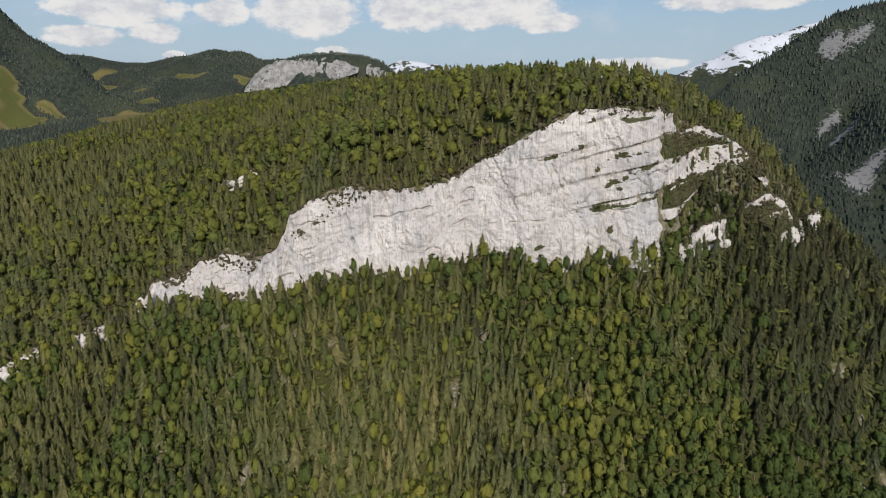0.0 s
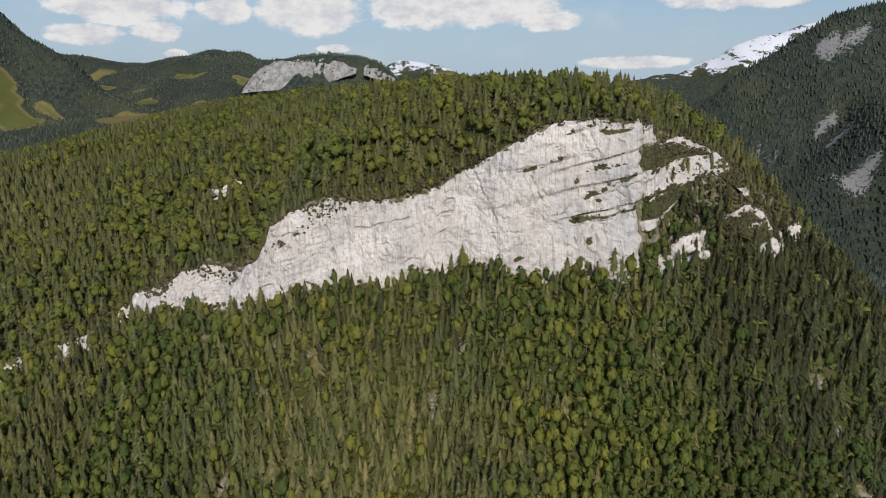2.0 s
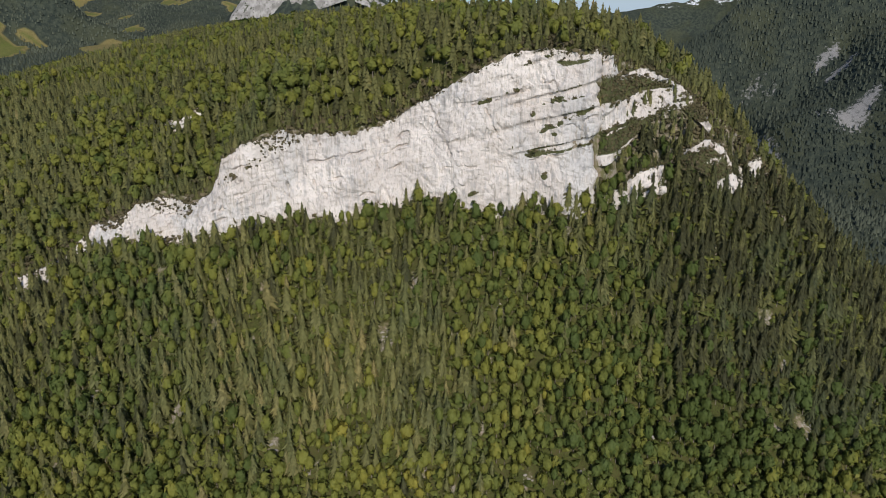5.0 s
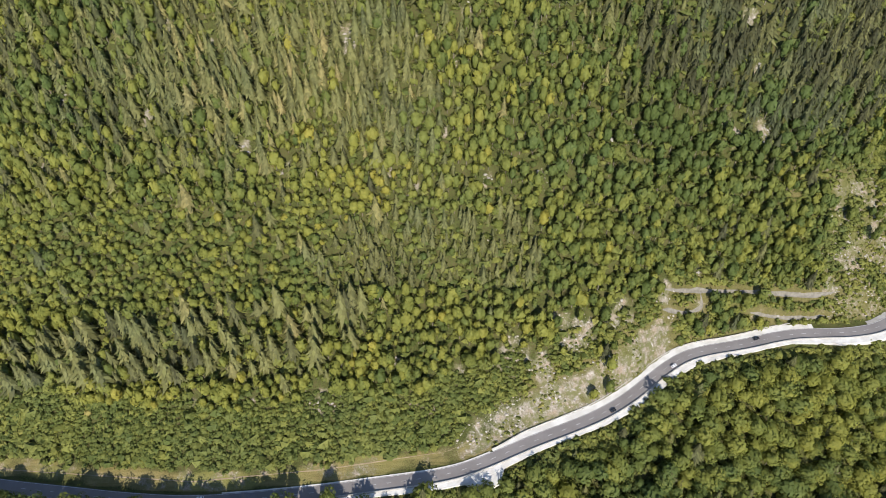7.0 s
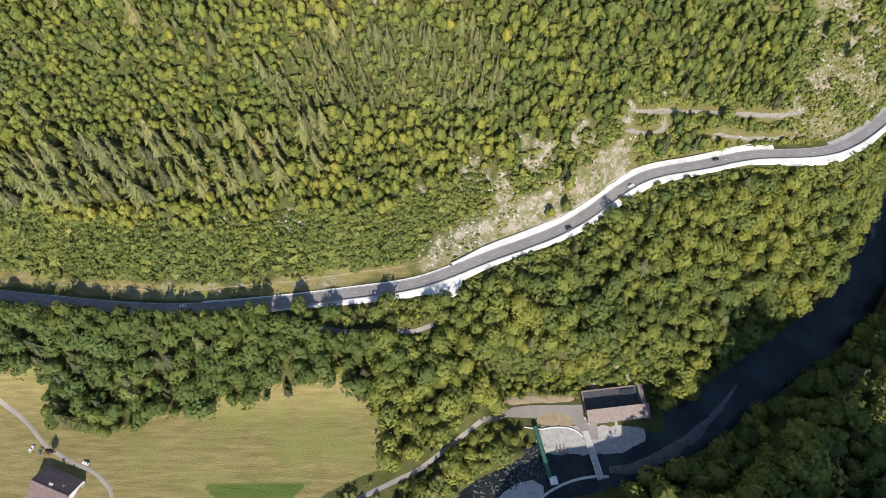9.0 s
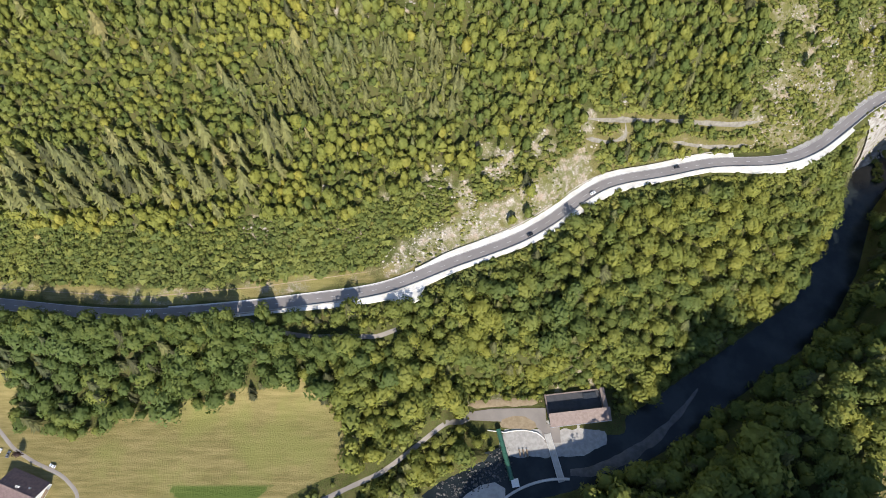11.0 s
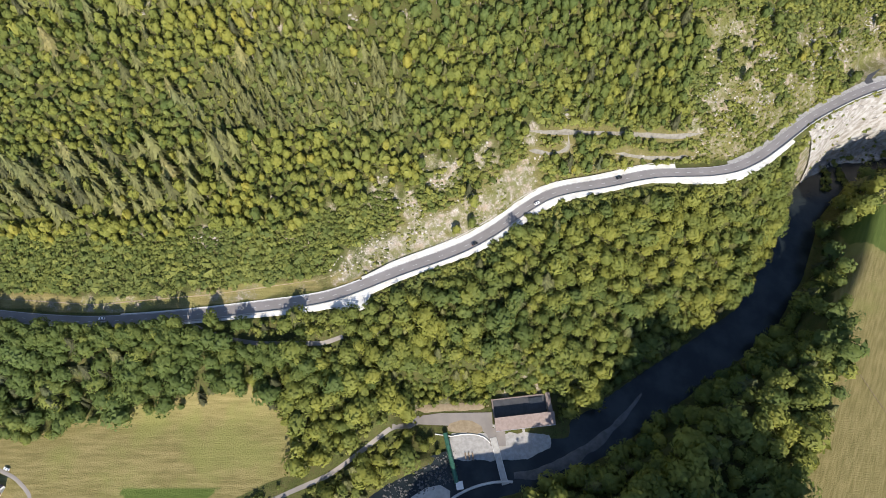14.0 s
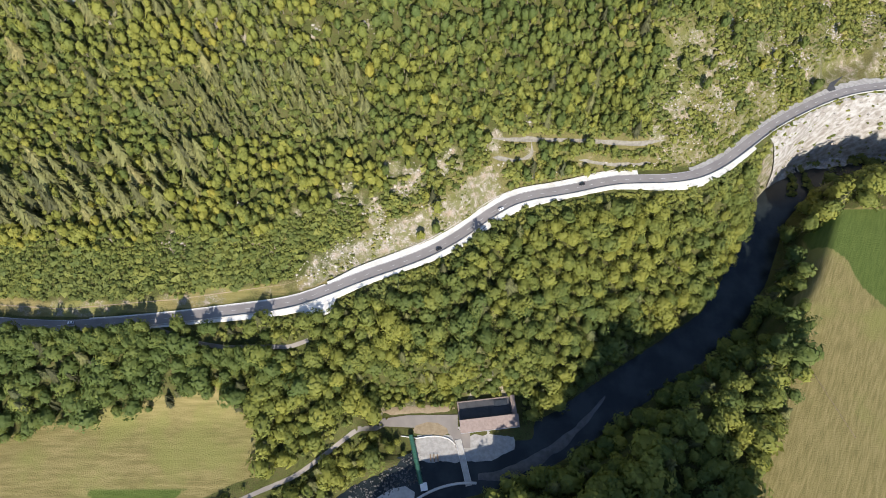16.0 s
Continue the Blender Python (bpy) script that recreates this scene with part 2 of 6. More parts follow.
cool = k.noise(k.scaled(place, (1, 1, 0.45)), 0.022, 3.0, 0.5)
stone = k.mix(k.math("MULTIPLY", k.step(cool, 0.52, 0.66), 0.6), stone, (0.60, 0.60, 0.60))
stone = k.mix(k.math("MULTIPLY", k.step(streak, 0.50, 0.66), k.step(cool, 0.36, 0.6, 0.25, 0.75)), stone, (0.44, 0.42, 0.405))
stone = k.mix(k.math("MULTIPLY", k.step(thin, 0.51, 0.66), 0.7), stone, (0.46, 0.40, 0.33))
stone = k.mix(k.math("MULTIPLY", k.step(beds, 0.62, 0.70), 0.45), stone, (0.33, 0.31, 0.28))
stone = k.mix(k.math("MULTIPLY", k.step(grit, 0.56, 0.74), 0.6), stone, (0.27, 0.25, 0.22))
moss = k.n("ShaderNodeAttribute", attribute_name="moss").outputs["Fac"]
stone = k.mix(k.step(k.math("ADD", moss, k.math("MULTIPLY", k.math("SUBTRACT", grit, 0.5), 1.0)), 0.4, 0.6), stone, (0.10, 0.105, 0.045))
paint(k, bsdf, stone)
relief(k, bsdf, k.math("ADD", grit, k.math("MULTIPLY", streak, 0.8)), 0.9, 1.4)

# limestone of the far hills, dulled to grey in its colour for distance haze
M_CLIFF_HAZED, k, bsdf, place = material("hazed_far_limestone", 0.95, 0.0, 0.1)
ridge_n, crumb = k.noise(k.scaled(place, (1, 1, 0.4)), 0.05, 5.0, 0.6), k.noise(place, 0.12, 5.0, 0.65)
grey_c = k.mix(k.step(ridge_n, 0.35, 0.65), (0.24, 0.23, 0.21), (0.44, 0.42, 0.40))
moss = k.n("ShaderNodeAttribute", attribute_name="moss").outputs["Fac"]
grey_c = k.mix(k.step(k.math("ADD", moss, k.math("MULTIPLY", k.math("SUBTRACT", crumb, 0.5), 1.8)), 0.35, 0.5), grey_c, (0.055, 0.065, 0.032))
paint(k, bsdf, grey_c)
relief(k, bsdf, ridge_n, 0.8, 3.0)
M_ASPHALT = plain("asphalt", (0.180, 0.163, 0.155), (0.245, 0.226, 0.216), 0.06, 0.9, bump=0.01)
M_PATH = plain("gravel_track", (0.15, 0.136, 0.105), (0.26, 0.236, 0.195), 0.5, 0.95, bump=0.05)
M_YARD = plain("yard_paving", (0.21, 0.185, 0.165), (0.27, 0.24, 0.21), 0.1, 0.95, bump=0.02)
M_CONCRETE = plain("new_concrete", (0.50, 0.47, 0.42), (0.72, 0.70, 0.66), 0.16, 0.85, bump=0.03)
M_CONCRETE_OLD = plain("weathered_concrete", (0.33, 0.31, 0.28), (0.48, 0.46, 0.42), 0.3, 0.9, bump=0.03)
M_GRAVEL = plain("river_gravel", (0.26, 0.245, 0.225), (0.40, 0.38, 0.35), 0.35, 0.95, bump=0.2)
M_LINE = plain("road_paint", (0.42, 0.42, 0.41), (0.66, 0.66, 0.64), 0.4, 0.7)
M_SOIL = plain("trodden_tan_soil", (0.22, 0.165, 0.10), (0.33, 0.26, 0.17), 0.3, 0.95, bump=0.05)
M_BITUMEN_SHADE = plain("bitumen_and_roof_shade", (0.045, 0.045, 0.05), (0.075, 0.075, 0.08), 0.3, 0.85)
M_RUBBLE = plain("fresh_white_rubble", (0.19, 0.16, 0.125), (0.47, 0.45, 0.42), 0.2, 0.95, bump=0.4)
M_WET_GRAVEL = plain("wet_gravel", (0.07, 0.068, 0.064), (0.14, 0.135, 0.13), 0.25, 0.8, bump=0.2)
M_STONE = plain("broken_limestone", (0.27, 0.235, 0.19), (0.48, 0.44, 0.39), 0.5, 0.95, bump=0.2)
M_CRAG = plain("weathered_pale_limestone", (0.20, 0.175, 0.145), (0.45, 0.42, 0.385), 0.5, 0.95, bump=0.3)
M_STEEL = plain("galvanised_steel", (0.42, 0.43, 0.44), (0.55, 0.56, 0.57), 2.0, 0.45, 0.8)
M_ROOF = plain("brown_roof_tiles", (0.19, 0.145, 0.125), (0.26, 0.205, 0.18), 0.5, 0.8, bump=0.05)
M_ROOF_DARK = plain("dark_red_roof_tiles", (0.12, 0.085, 0.08), (0.19, 0.13, 0.12), 0.5, 0.75, bump=0.05)
M_WALL = plain("white_render", (0.68, 0.66, 0.62), (0.78, 0.76, 0.72), 0.6, 0.9)
M_WOOD = plain("weathered_timber", (0.16, 0.11, 0.07), (0.26, 0.19, 0.13), 1.0, 0.85)
M_GREEN = plain("green_steel", (0.035, 0.11, 0.075), (0.055, 0.15, 0.10), 0.8, 0.5, 0.2)
M_GLASS = plain("window_glass", (0.03, 0.035, 0.04), (0.05, 0.055, 0.06), 0.4, 0.08, spec=0.6)
M_TYRE = plain("tyre_rubber", (0.02, 0.02, 0.02), (0.035, 0.035, 0.035), 3.0, 0.9)
M_CAR_BLACK = plain("black_car_paint", (0.012, 0.012, 0.014), (0.02, 0.02, 0.022), 1.0, 0.25, spec=0.6)
M_CAR_WHITE = plain("white_car_paint", (0.72, 0.72, 0.72), (0.80, 0.80, 0.80), 1.0, 0.3, spec=0.5)
M_CAR_GREY = plain("grey_car_paint", (0.16, 0.17, 0.19), (0.20, 0.21, 0.23), 1.0, 0.3, 0.4, spec=0.5)
M_LAMP = plain("lamp_glass", (0.6, 0.6, 0.6), (0.7, 0.7, 0.7), 1.0, 0.2)
M_TAIL = plain("red_lamp_glass", (0.35, 0.02, 0.02), (0.4, 0.03, 0.03), 1.0, 0.2)
M_WATER, k, bsdf, place = material("river_water", 0.14, 0.0, 0.3)
paint(k, bsdf, k.mix(k.step(k.noise(place, 0.05, 4.0), 0.35, 0.7), (0.008, 0.012, 0.013), (0.026, 0.032, 0.032)))
ripple = k.noise(k.scaled(place, (1, 1, 0.2)), 0.9, 4.0, 0.6)
relief(k, bsdf, ripple, 0.35, 0.25)


# ---- numbers: lattice noise ----
def lattice(ix, iy, seed):
    h = (ix.astype(np.int64) * 374761393 + iy.astype(np.int64) * 668265263 + seed * 974711) & 0x7FFFFFFF
    h = ((h ^ (h >> 13)) * 1274126177) & 0x7FFFFFFF
    return ((h ^ (h >> 16)) & 0xFFFF) / 65535.0


def value_noise(x, y, seed):
    ix, iy = np.floor(x), np.floor(y)
    fx, fy = x - ix, y - iy
    fx, fy = fx * fx * (3 - 2 * fx), fy * fy * (3 - 2 * fy)
    a, b = lattice(ix, iy, seed), lattice(ix + 1, iy, seed)
    c, d = lattice(ix, iy + 1, seed), lattice(ix + 1, iy + 1, seed)
    return (a + (b - a) * fx) * (1 - fy) + (c + (d - c) * fx) * fy


def fbm(x, y, size, seed=1, octaves=4, gain=0.5):
    """Fractal noise, about -1 to 1, with features of that size in metres."""
    total, amp, norm = 0.0, 1.0, 0.0
    for o in range(octaves):
        total = total + amp * (value_noise(x / size * 2**o + 17.3 * o, y / size * 2**o - 9.1 * o, seed + o) * 2 - 1)
        norm += amp
        amp *= gain
    return total / norm


def smooth(v, low, high):
    u = np.clip((v - low) / (high - low), 0, 1)
    return u * u * (3 - 2 * u)


def line_distance(x, y, pts):
    """How far points lie from a polyline in the plan."""
    best = np.full(np.shape(x), 1e9)
    for (ax, ay), (bx, by) in zip(pts, pts[1:]):
        dx, dy = bx - ax, by - ay
        s = np.clip(((x - ax) * dx + (y - ay) * dy) / (dx * dx + dy * dy), 0, 1)
        best = np.minimum(best, np.hypot(x - ax - s * dx, y - ay - s * dy))
    return best


def inside(x, y, poly):
    """Whether points lie in a polygon in the plan."""
    x, y = np.asarray(x, float), np.asarray(y, float)
    odd = np.zeros(x.shape, bool)
    for (ax, ay), (bx, by) in zip(poly, poly[1:] + poly[:1]):
        if ay != by:
            odd ^= ((ay > y) != (by > y)) & (x < (bx - ax) * (y - ay) / (by - ay) + ax)
    return odd


# ---- the plan of the valley ----
ROAD_X = [-900, -560, -371, -333, -296, -260, -224, -183, -146, -108, -86, -56, -24, -1, 24, 41, 62, 92, 126, 152, 177, 200, 225, 258, 299, 330, 363, 430, 560, 900]
ROAD_Y = [230, 185, 158, 154, 150, 148, 150, 154, 159, 164, 171, 184, 195, 205, 222, 237, 245, 249, 257, 258, 259, 266, 284, 311, 334, 347, 353, 362, 400, 560]
ROAD_Z = ([-900, -300, -100, 0, 60, 130, 220, 300, 420, 900], [68, 73, 74, 80, 85, 88, 86, 84, 80, 70])
RIVER = [(-900, -120), (-300, -70), (-110, 0), (-57, 40), (-20, 57), (10, 62), (50, 72), (90, 92), (130, 118), (175, 146), (220, 175), (255, 222), (285, 280), (318, 314), (362, 326), (420, 328), (560, 350), (900, 480)]
FIELD_WEST = [(-480, 118), (-377, 113), (-345, 110), (-332, 82), (-300, 75), (-267, 85), (-218, 94), (-168, 104), (-143, 105), (-128, 84), (-118, 66), (-122, 52), (-150, 42), (-172, 30), (-480, 0)]
FIELD_EAST = [(185, 20), (195, 48), (222, 78), (240, 107), (253, 139), (265, 174), (283, 211), (297, 246), (315, 256), (370, 260), (520, 250), (520, 0)]
FIELD_GREEN = [(296, 246), (315, 256), (520, 258), (520, 120), (360, 152), (330, 166), (313, 190), (309, 212), (293, 228)]
YARD = (-47, 62, 80, 119)
# foot and rim of the great cliff, west to east: x, height of the foot, height of the rim
CLIFF_X = [-900, -600, -500, -450, -408, -392, -368, -336, -312, -296, -283, -268, -243, -219, -195, -171, -147, -123, -91, -52, -32, -12, 13, 40, 88, 130, 185, 230, 300, 400, 560, 900]
FOOT_Z = [150, 190, 217, 240, 259, 276, 284, 287, 289, 293, 299, 304, 308, 307, 309, 315, 322, 320, 313, 324, 325, 328, 334, 342, 325, 296, 254, 220, 175, 110, 40, 0]
RIM_Z = [152, 194, 230, 252, 266, 293, 301, 319, 314, 318, 346, 358, 366, 361, 364, 370, 382, 398, 416, 420, 419, 412, 407, 394, 360, 314, 262, 224, 178, 112, 40, 0]
CREST_X = [-1600, -900, -560, -330, -170, -40, 20, 50, 85, 111, 135, 185, 230, 300, 400, 560, 900]
CREST_Y = [1300, 1150, 1250, 900, 652, 545, 545, 540, 525, 515, 505, 490, 485, 480, 480, 480, 500]
CREST_Z = [200, 322, 408, 428, 441, 441, 430, 410, 382, 350, 318, 264, 226, 180, 112, 40, 0]
FAR_RIDGES = (
    ((-2600, -1896, -1847, -1759, -1684, -1622, -1500, -1360, -1200), (1010, 739, 690, 622, 571, 555, 426, 359, 280), 2680, 0.62, 0.5, 0),
    ((-4600, -2511, -2351, -2062, -1849, -1631, -1479, -1332, -1169, -970, -673, 0), (820, 664, 642, 591, 585, 617, 655, 642, 607, 617, 559, 420), 3900, 0.33, 0.5, 0),
    ((-1150, -968, -845, -705, -589, -475, -384, -304, -120), (330, 405, 512, 560, 574, 560, 525, 455, 330), 2690, 1.3, 0.12, 110),
    ((-900, -596, -498, -412, -286, -151, 63, 700), (450, 534, 594, 627, 609, 594, 516, 420), 4500, 0.45, 0.5, 0),
    ((900, 1234, 1369, 1543, 1767, 1875, 2025, 2195, 2325, 2620, 2994, 4700), (440, 497, 523, 542, 646, 727, 775, 805, 848, 939, 1011, 1200), 4500, 0.5, 0.7, 0),
    ((500, 686, 742, 830, 919, 949, 1001, 1038, 1152, 1900, 4700), (330, 407, 449, 510, 584, 606, 634, 652, 691, 860, 1100), 1950, 0.62, 0.75, 0),
)


def road_y(x):
    return np.interp(x, ROAD_X, ROAD_Y)


def road_z(x):
    return np.interp(x, *ROAD_Z)


ROAD_LINE = list(zip(ROAD_X, ROAD_Y))
CORNER = np.linspace(-900, 900, 721)
ROAD_SMOOTH = np.convolve(np.pad(road_y(CORNER), 6, mode="edge"), np.ones(13) / 13, "valid")


def road_mid(x):
    return np.interp(x, CORNER, ROAD_SMOOTH)


def foot_y(x):
    return 432 + 6 * np.sin(x / 37) + 4 * np.sin(x / 13.0 + 1) + 40 * smooth(x, 140, 420)


def rim_y(x):
    return foot_y(x) + 17 + 26 * smooth(x, -35, 5) * (1 - smooth(x, 80, 200))


def height(x, y):
    """The lie of the land."""
    x, y = np.asarray(x, float), np.asarray(y, float)
    yr, zr = road_mid(x), road_z(x)
    slope_d = np.abs(y - yr) / np.hypot(1, np.gradient(ROAD_SMOOTH, CORNER)[np.clip(np.searchsorted(CORNER, x), 0, len(CORNER) - 1)])
    # below the road
    river_d = np.maximum(line_distance(x, y, RIVER) - 15, 0)
    north_bank = y > np.interp(x, [p[0] for p in RIVER], [p[1] for p in RIVER])
    below = np.maximum(slope_d - 7, 0)
    bank = 1.5 + (zr - 2.5) * (river_d / (river_d + below + 0.01)) ** 0.95
    west = np.where(y > 84, 39 + (zr - 40) * smooth(y, 84, yr - 5), 39 - (84 - y) * 0.07)
    bank = bank + (west - bank) * smooth(-x, 92, 140)
    plateau = 1.5 + 45.5 * smooth(river_d / np.interp(x, [120, 190], [38, 26]), 0, 1) + 0.02 * np.maximum(river_d - 46, 0)
    plateau = plateau + 95 * np.exp(-(((x - 153) / 53) ** 2)) * smooth(-y, -36, 12) * smooth(y, -160, -60)
    south = np.where(north_bank, bank, plateau)
    yard = smooth(x, YARD[0] - 14, YARD[0]) * smooth(-x, -YARD[1] - 10, -YARD[1]) * smooth(y, YARD[2] - 12, YARD[2] - 4) * smooth(-y, -YARD[3] - 14, -YARD[3])
    south = south + (3.0 - 2.6 * smooth(-y, -91, -78) - south) * yard
    # the wooded slope, the cliff and the hill above it
    yf, yt, yc = foot_y(x), rim_y(x), np.maximum(np.interp(x, CREST_X, CREST_Y), rim_y(x) + 12)
    zf, zt, zc = np.interp(x, CLIFF_X, FOOT_Z), np.interp(x, CLIFF_X, RIM_Z), np.interp(x, CREST_X, CREST_Z)
    start = yr + 7.5 * np.hypot(1, 0.5) + 17 * smooth(x, 300, 314) * (1 - smooth(x, 342, 356))
    f = np.clip((y - start) / np.maximum(yf - start, 1), 0, 1)
    cut = 9 * smooth(y - yr, 8, 24) * smooth(x, -80, 20) * (1 - smooth(f, 0.3, 0.6)) * (1 - smooth(x, 298, 312) * (1 - smooth(x, 344, 358)) * (1 - smooth(y - yr, 26, 36)))
    hill = zr + (zf - zr) * f**1.25 + cut + 4 * fbm(x, y, 60, 3) * smooth(f, 0, 0.3) * (1 - smooth(f, 0.85, 1))
    g = np.clip((y - yf) / (yt - yf), 0, 1)
    hill = np.where(y > yf, zf + (zt - zf) * g, hill)
    c = np.clip((y - yt) / (yc - yt), 0, 1)
    top = zt + (zc - zt) * (1 - (1 - c) ** 2.2) + 7 * fbm(x, y, 120, 8) * smooth(c, 0, 0.25) * (1 - smooth(c, 0.7, 1))
    top = top - 0.34 * np.maximum(y - yc, 0)
    hill = np.where(y > yt, top, hill)
    near = np.where(slope_d < 7.2, zr - 0.25, np.where(y > yr, hill, south))
    # far valleys and ranges
    base = np.where(x < -300, 180 + 150 * smooth(y, 1500, 2600), 60) * smooth(y, 900, 1300)
    far = base + 0 * x
    rough = fbm(x, y, 700, 21, 6, 0.55)
    for xs, zs, at, steep, amp, flat_top in FAR_RIDGES:
        crest = np.interp(x, xs, zs, left=0, right=0)
        off = y - at - (0 if flat_top else 130) * fbm(x, y * 0 + 5, 500, 31, 3)
        off = np.sign(off) * np.maximum(np.abs(off) - flat_top, 0)
        shape = crest - steep * np.abs(off) ** 0.98 * np.where(off > 0, 1.2, 1.0) + amp * 170 * rough * smooth(np.abs(off), 0, 260) + (30 if at < 3000 and flat_top == 0 else 18) * fbm(x, y, 130, 51) - (100 if at < 2000 else 60) * (1 - np.abs(fbm(x, y * 0.5, 260, 57, 3))) ** 3 * smooth(np.abs(off), 30, 300) * (amp > 0.2)
        far = np.maximum(far, np.where(crest > 0, shape, -50))
    far = far * smooth(y, 800, 1150)
    return np.where(y > 520, np.maximum(near, far), near)


# ---- mesh helpers ----
def mesh_of(name, verts, faces, materials, slots=None, attrs=(), shade=False, normals=None):
    """A mesh from arrays: triangles or quads, with float attributes on its points."""
    verts, faces = np.asarray(verts, np.float32), np.asarray(faces, np.int32)
    me = bpy.data.meshes.new(name)
    me.vertices.add(len(verts))
    me.vertices.foreach_set("co", verts.ravel())
    me.loops.add(faces.size)
    me.loops.foreach_set("vertex_index", faces.ravel())
    me.polygons.add(len(faces))
    me.polygons.foreach_set("loop_start", np.arange(0, faces.size, faces.shape[1], dtype=np.int32))
    for m in materials:
        me.materials.append(m)
    if slots is not None:
        me.polygons.foreach_set("material_index", np.asarray(slots, np.int32))
    for key, data in attrs:
        if np.ndim(data) == 2:
            me.attributes.new(key, "FLOAT_COLOR", "POINT").data.foreach_set("color", np.asarray(data, np.float32).ravel())
        else:
            me.attributes.new(key, "FLOAT", "POINT").data.foreach_set("value", np.asarray(data, np.float32))
    me.polygons.foreach_set("use_smooth", np.full(len(faces), bool(shade) or normals is not None))
    me.update(calc_edges=True)
    me.validate()
    if normals is not None:
        me.attributes.new("custom_normal", "FLOAT_VECTOR", "POINT").data.foreach_set("vector", np.asarray(normals, np.float32).ravel())
    return me


def grid_faces(nu, nv):
    a = (np.arange(nu - 1)[:, None] * nv + np.arange(nv - 1)[None, :]).ravel()
    return np.stack([a, a + nv, a + nv + 1, a + 1], -1)


def part(name, bm, mat, parent=None, label="", shade=False):
    """Links a bmesh as one mesh object, under a thing or a part of it."""
    me = bpy.data.meshes.new(name)
    bm.normal_update()
    bm.to_mesh(me)
    bm.free()
    me.materials.append(mat)
    if shade:
        for p in me.polygons:
            p.use_smooth = True
    ob = new(name, me)
    if parent:
        ob.parent = parent
    if label:
        tagged(ob, label)
    return ob


def box(bm, x0, x1, y0, y1, z0, z1, bevel=0.0):
    made = bmesh.ops.create_cube(bm, size=1.0)["verts"]
    for v in made:
        v.co = Vector((x0 + (v.co.x + 0.5) * (x1 - x0), y0 + (v.co.y + 0.5) * (y1 - y0), z0 + (v.co.z + 0.5) * (z1 - z0)))
    if bevel:
        edges = list({e for v in made for e in v.link_edges})
        bmesh.ops.bevel(bm, geom=edges, offset=bevel, segments=2, affect="EDGES", clamp_overlap=True)
    return bm


def boxed(*args, **more):
    return box(bmesh.new(), *args, **more)


def rod(bm, a, b, r0, r1=None, sides=8):
    a, b = Vector(a), Vector(b)
    m = Matrix.Translation((a + b) / 2) @ (b - a).to_track_quat("Z", "Y").to_matrix().to_4x4()
    bmesh.ops.create_cone(bm, cap_ends=True, segments=sides, radius1=r0, radius2=r0 if r1 is None else r1, depth=(b - a).length, matrix=m)
    return bm


# ---- ground ----
def spread(*runs):
    return np.unique(np.concatenate([np.arange(a, b, s) for a, b, s in runs]))


gx = spread((-4700, -2700, 60), (-2700, -900, 30), (-900, -480, 8), (-480, 420, 3), (420, 700, 12), (700, 1500, 22), (1500, 2900, 36), (2900, 4701, 60))
gy = spread((-1500, 0, 75), (0, 30, 6), (30, 520, 3), (520, 1300, 12), (1300, 4880, 32))
GX, GY = np.meshgrid(gx, gy, indexing="ij")
GZ = height(GX, GY)


def ground_z(x, y):
    """The sheet's own height, between its points."""
    x, y = np.asarray(x, float), np.asarray(y, float)
    i = np.clip(np.searchsorted(gx, x) - 1, 0, len(gx) - 2)
    j = np.clip(np.searchsorted(gy, y) - 1, 0, len(gy) - 2)
    u, v = (x - gx[i]) / (gx[i + 1] - gx[i]), (y - gy[j]) / (gy[j + 1] - gy[j])
    return (GZ[i, j] * (1 - u) + GZ[i + 1, j] * u) * (1 - v) + (GZ[i, j + 1] * (1 - u) + GZ[i + 1, j + 1] * u) * v


slip = random.Random(12)
SMALL_SLIDES = [(slip.uniform(-420, 110), slip.uniform(275, 425), slip.uniform(3.0, 7.5)) for _ in range(58)]


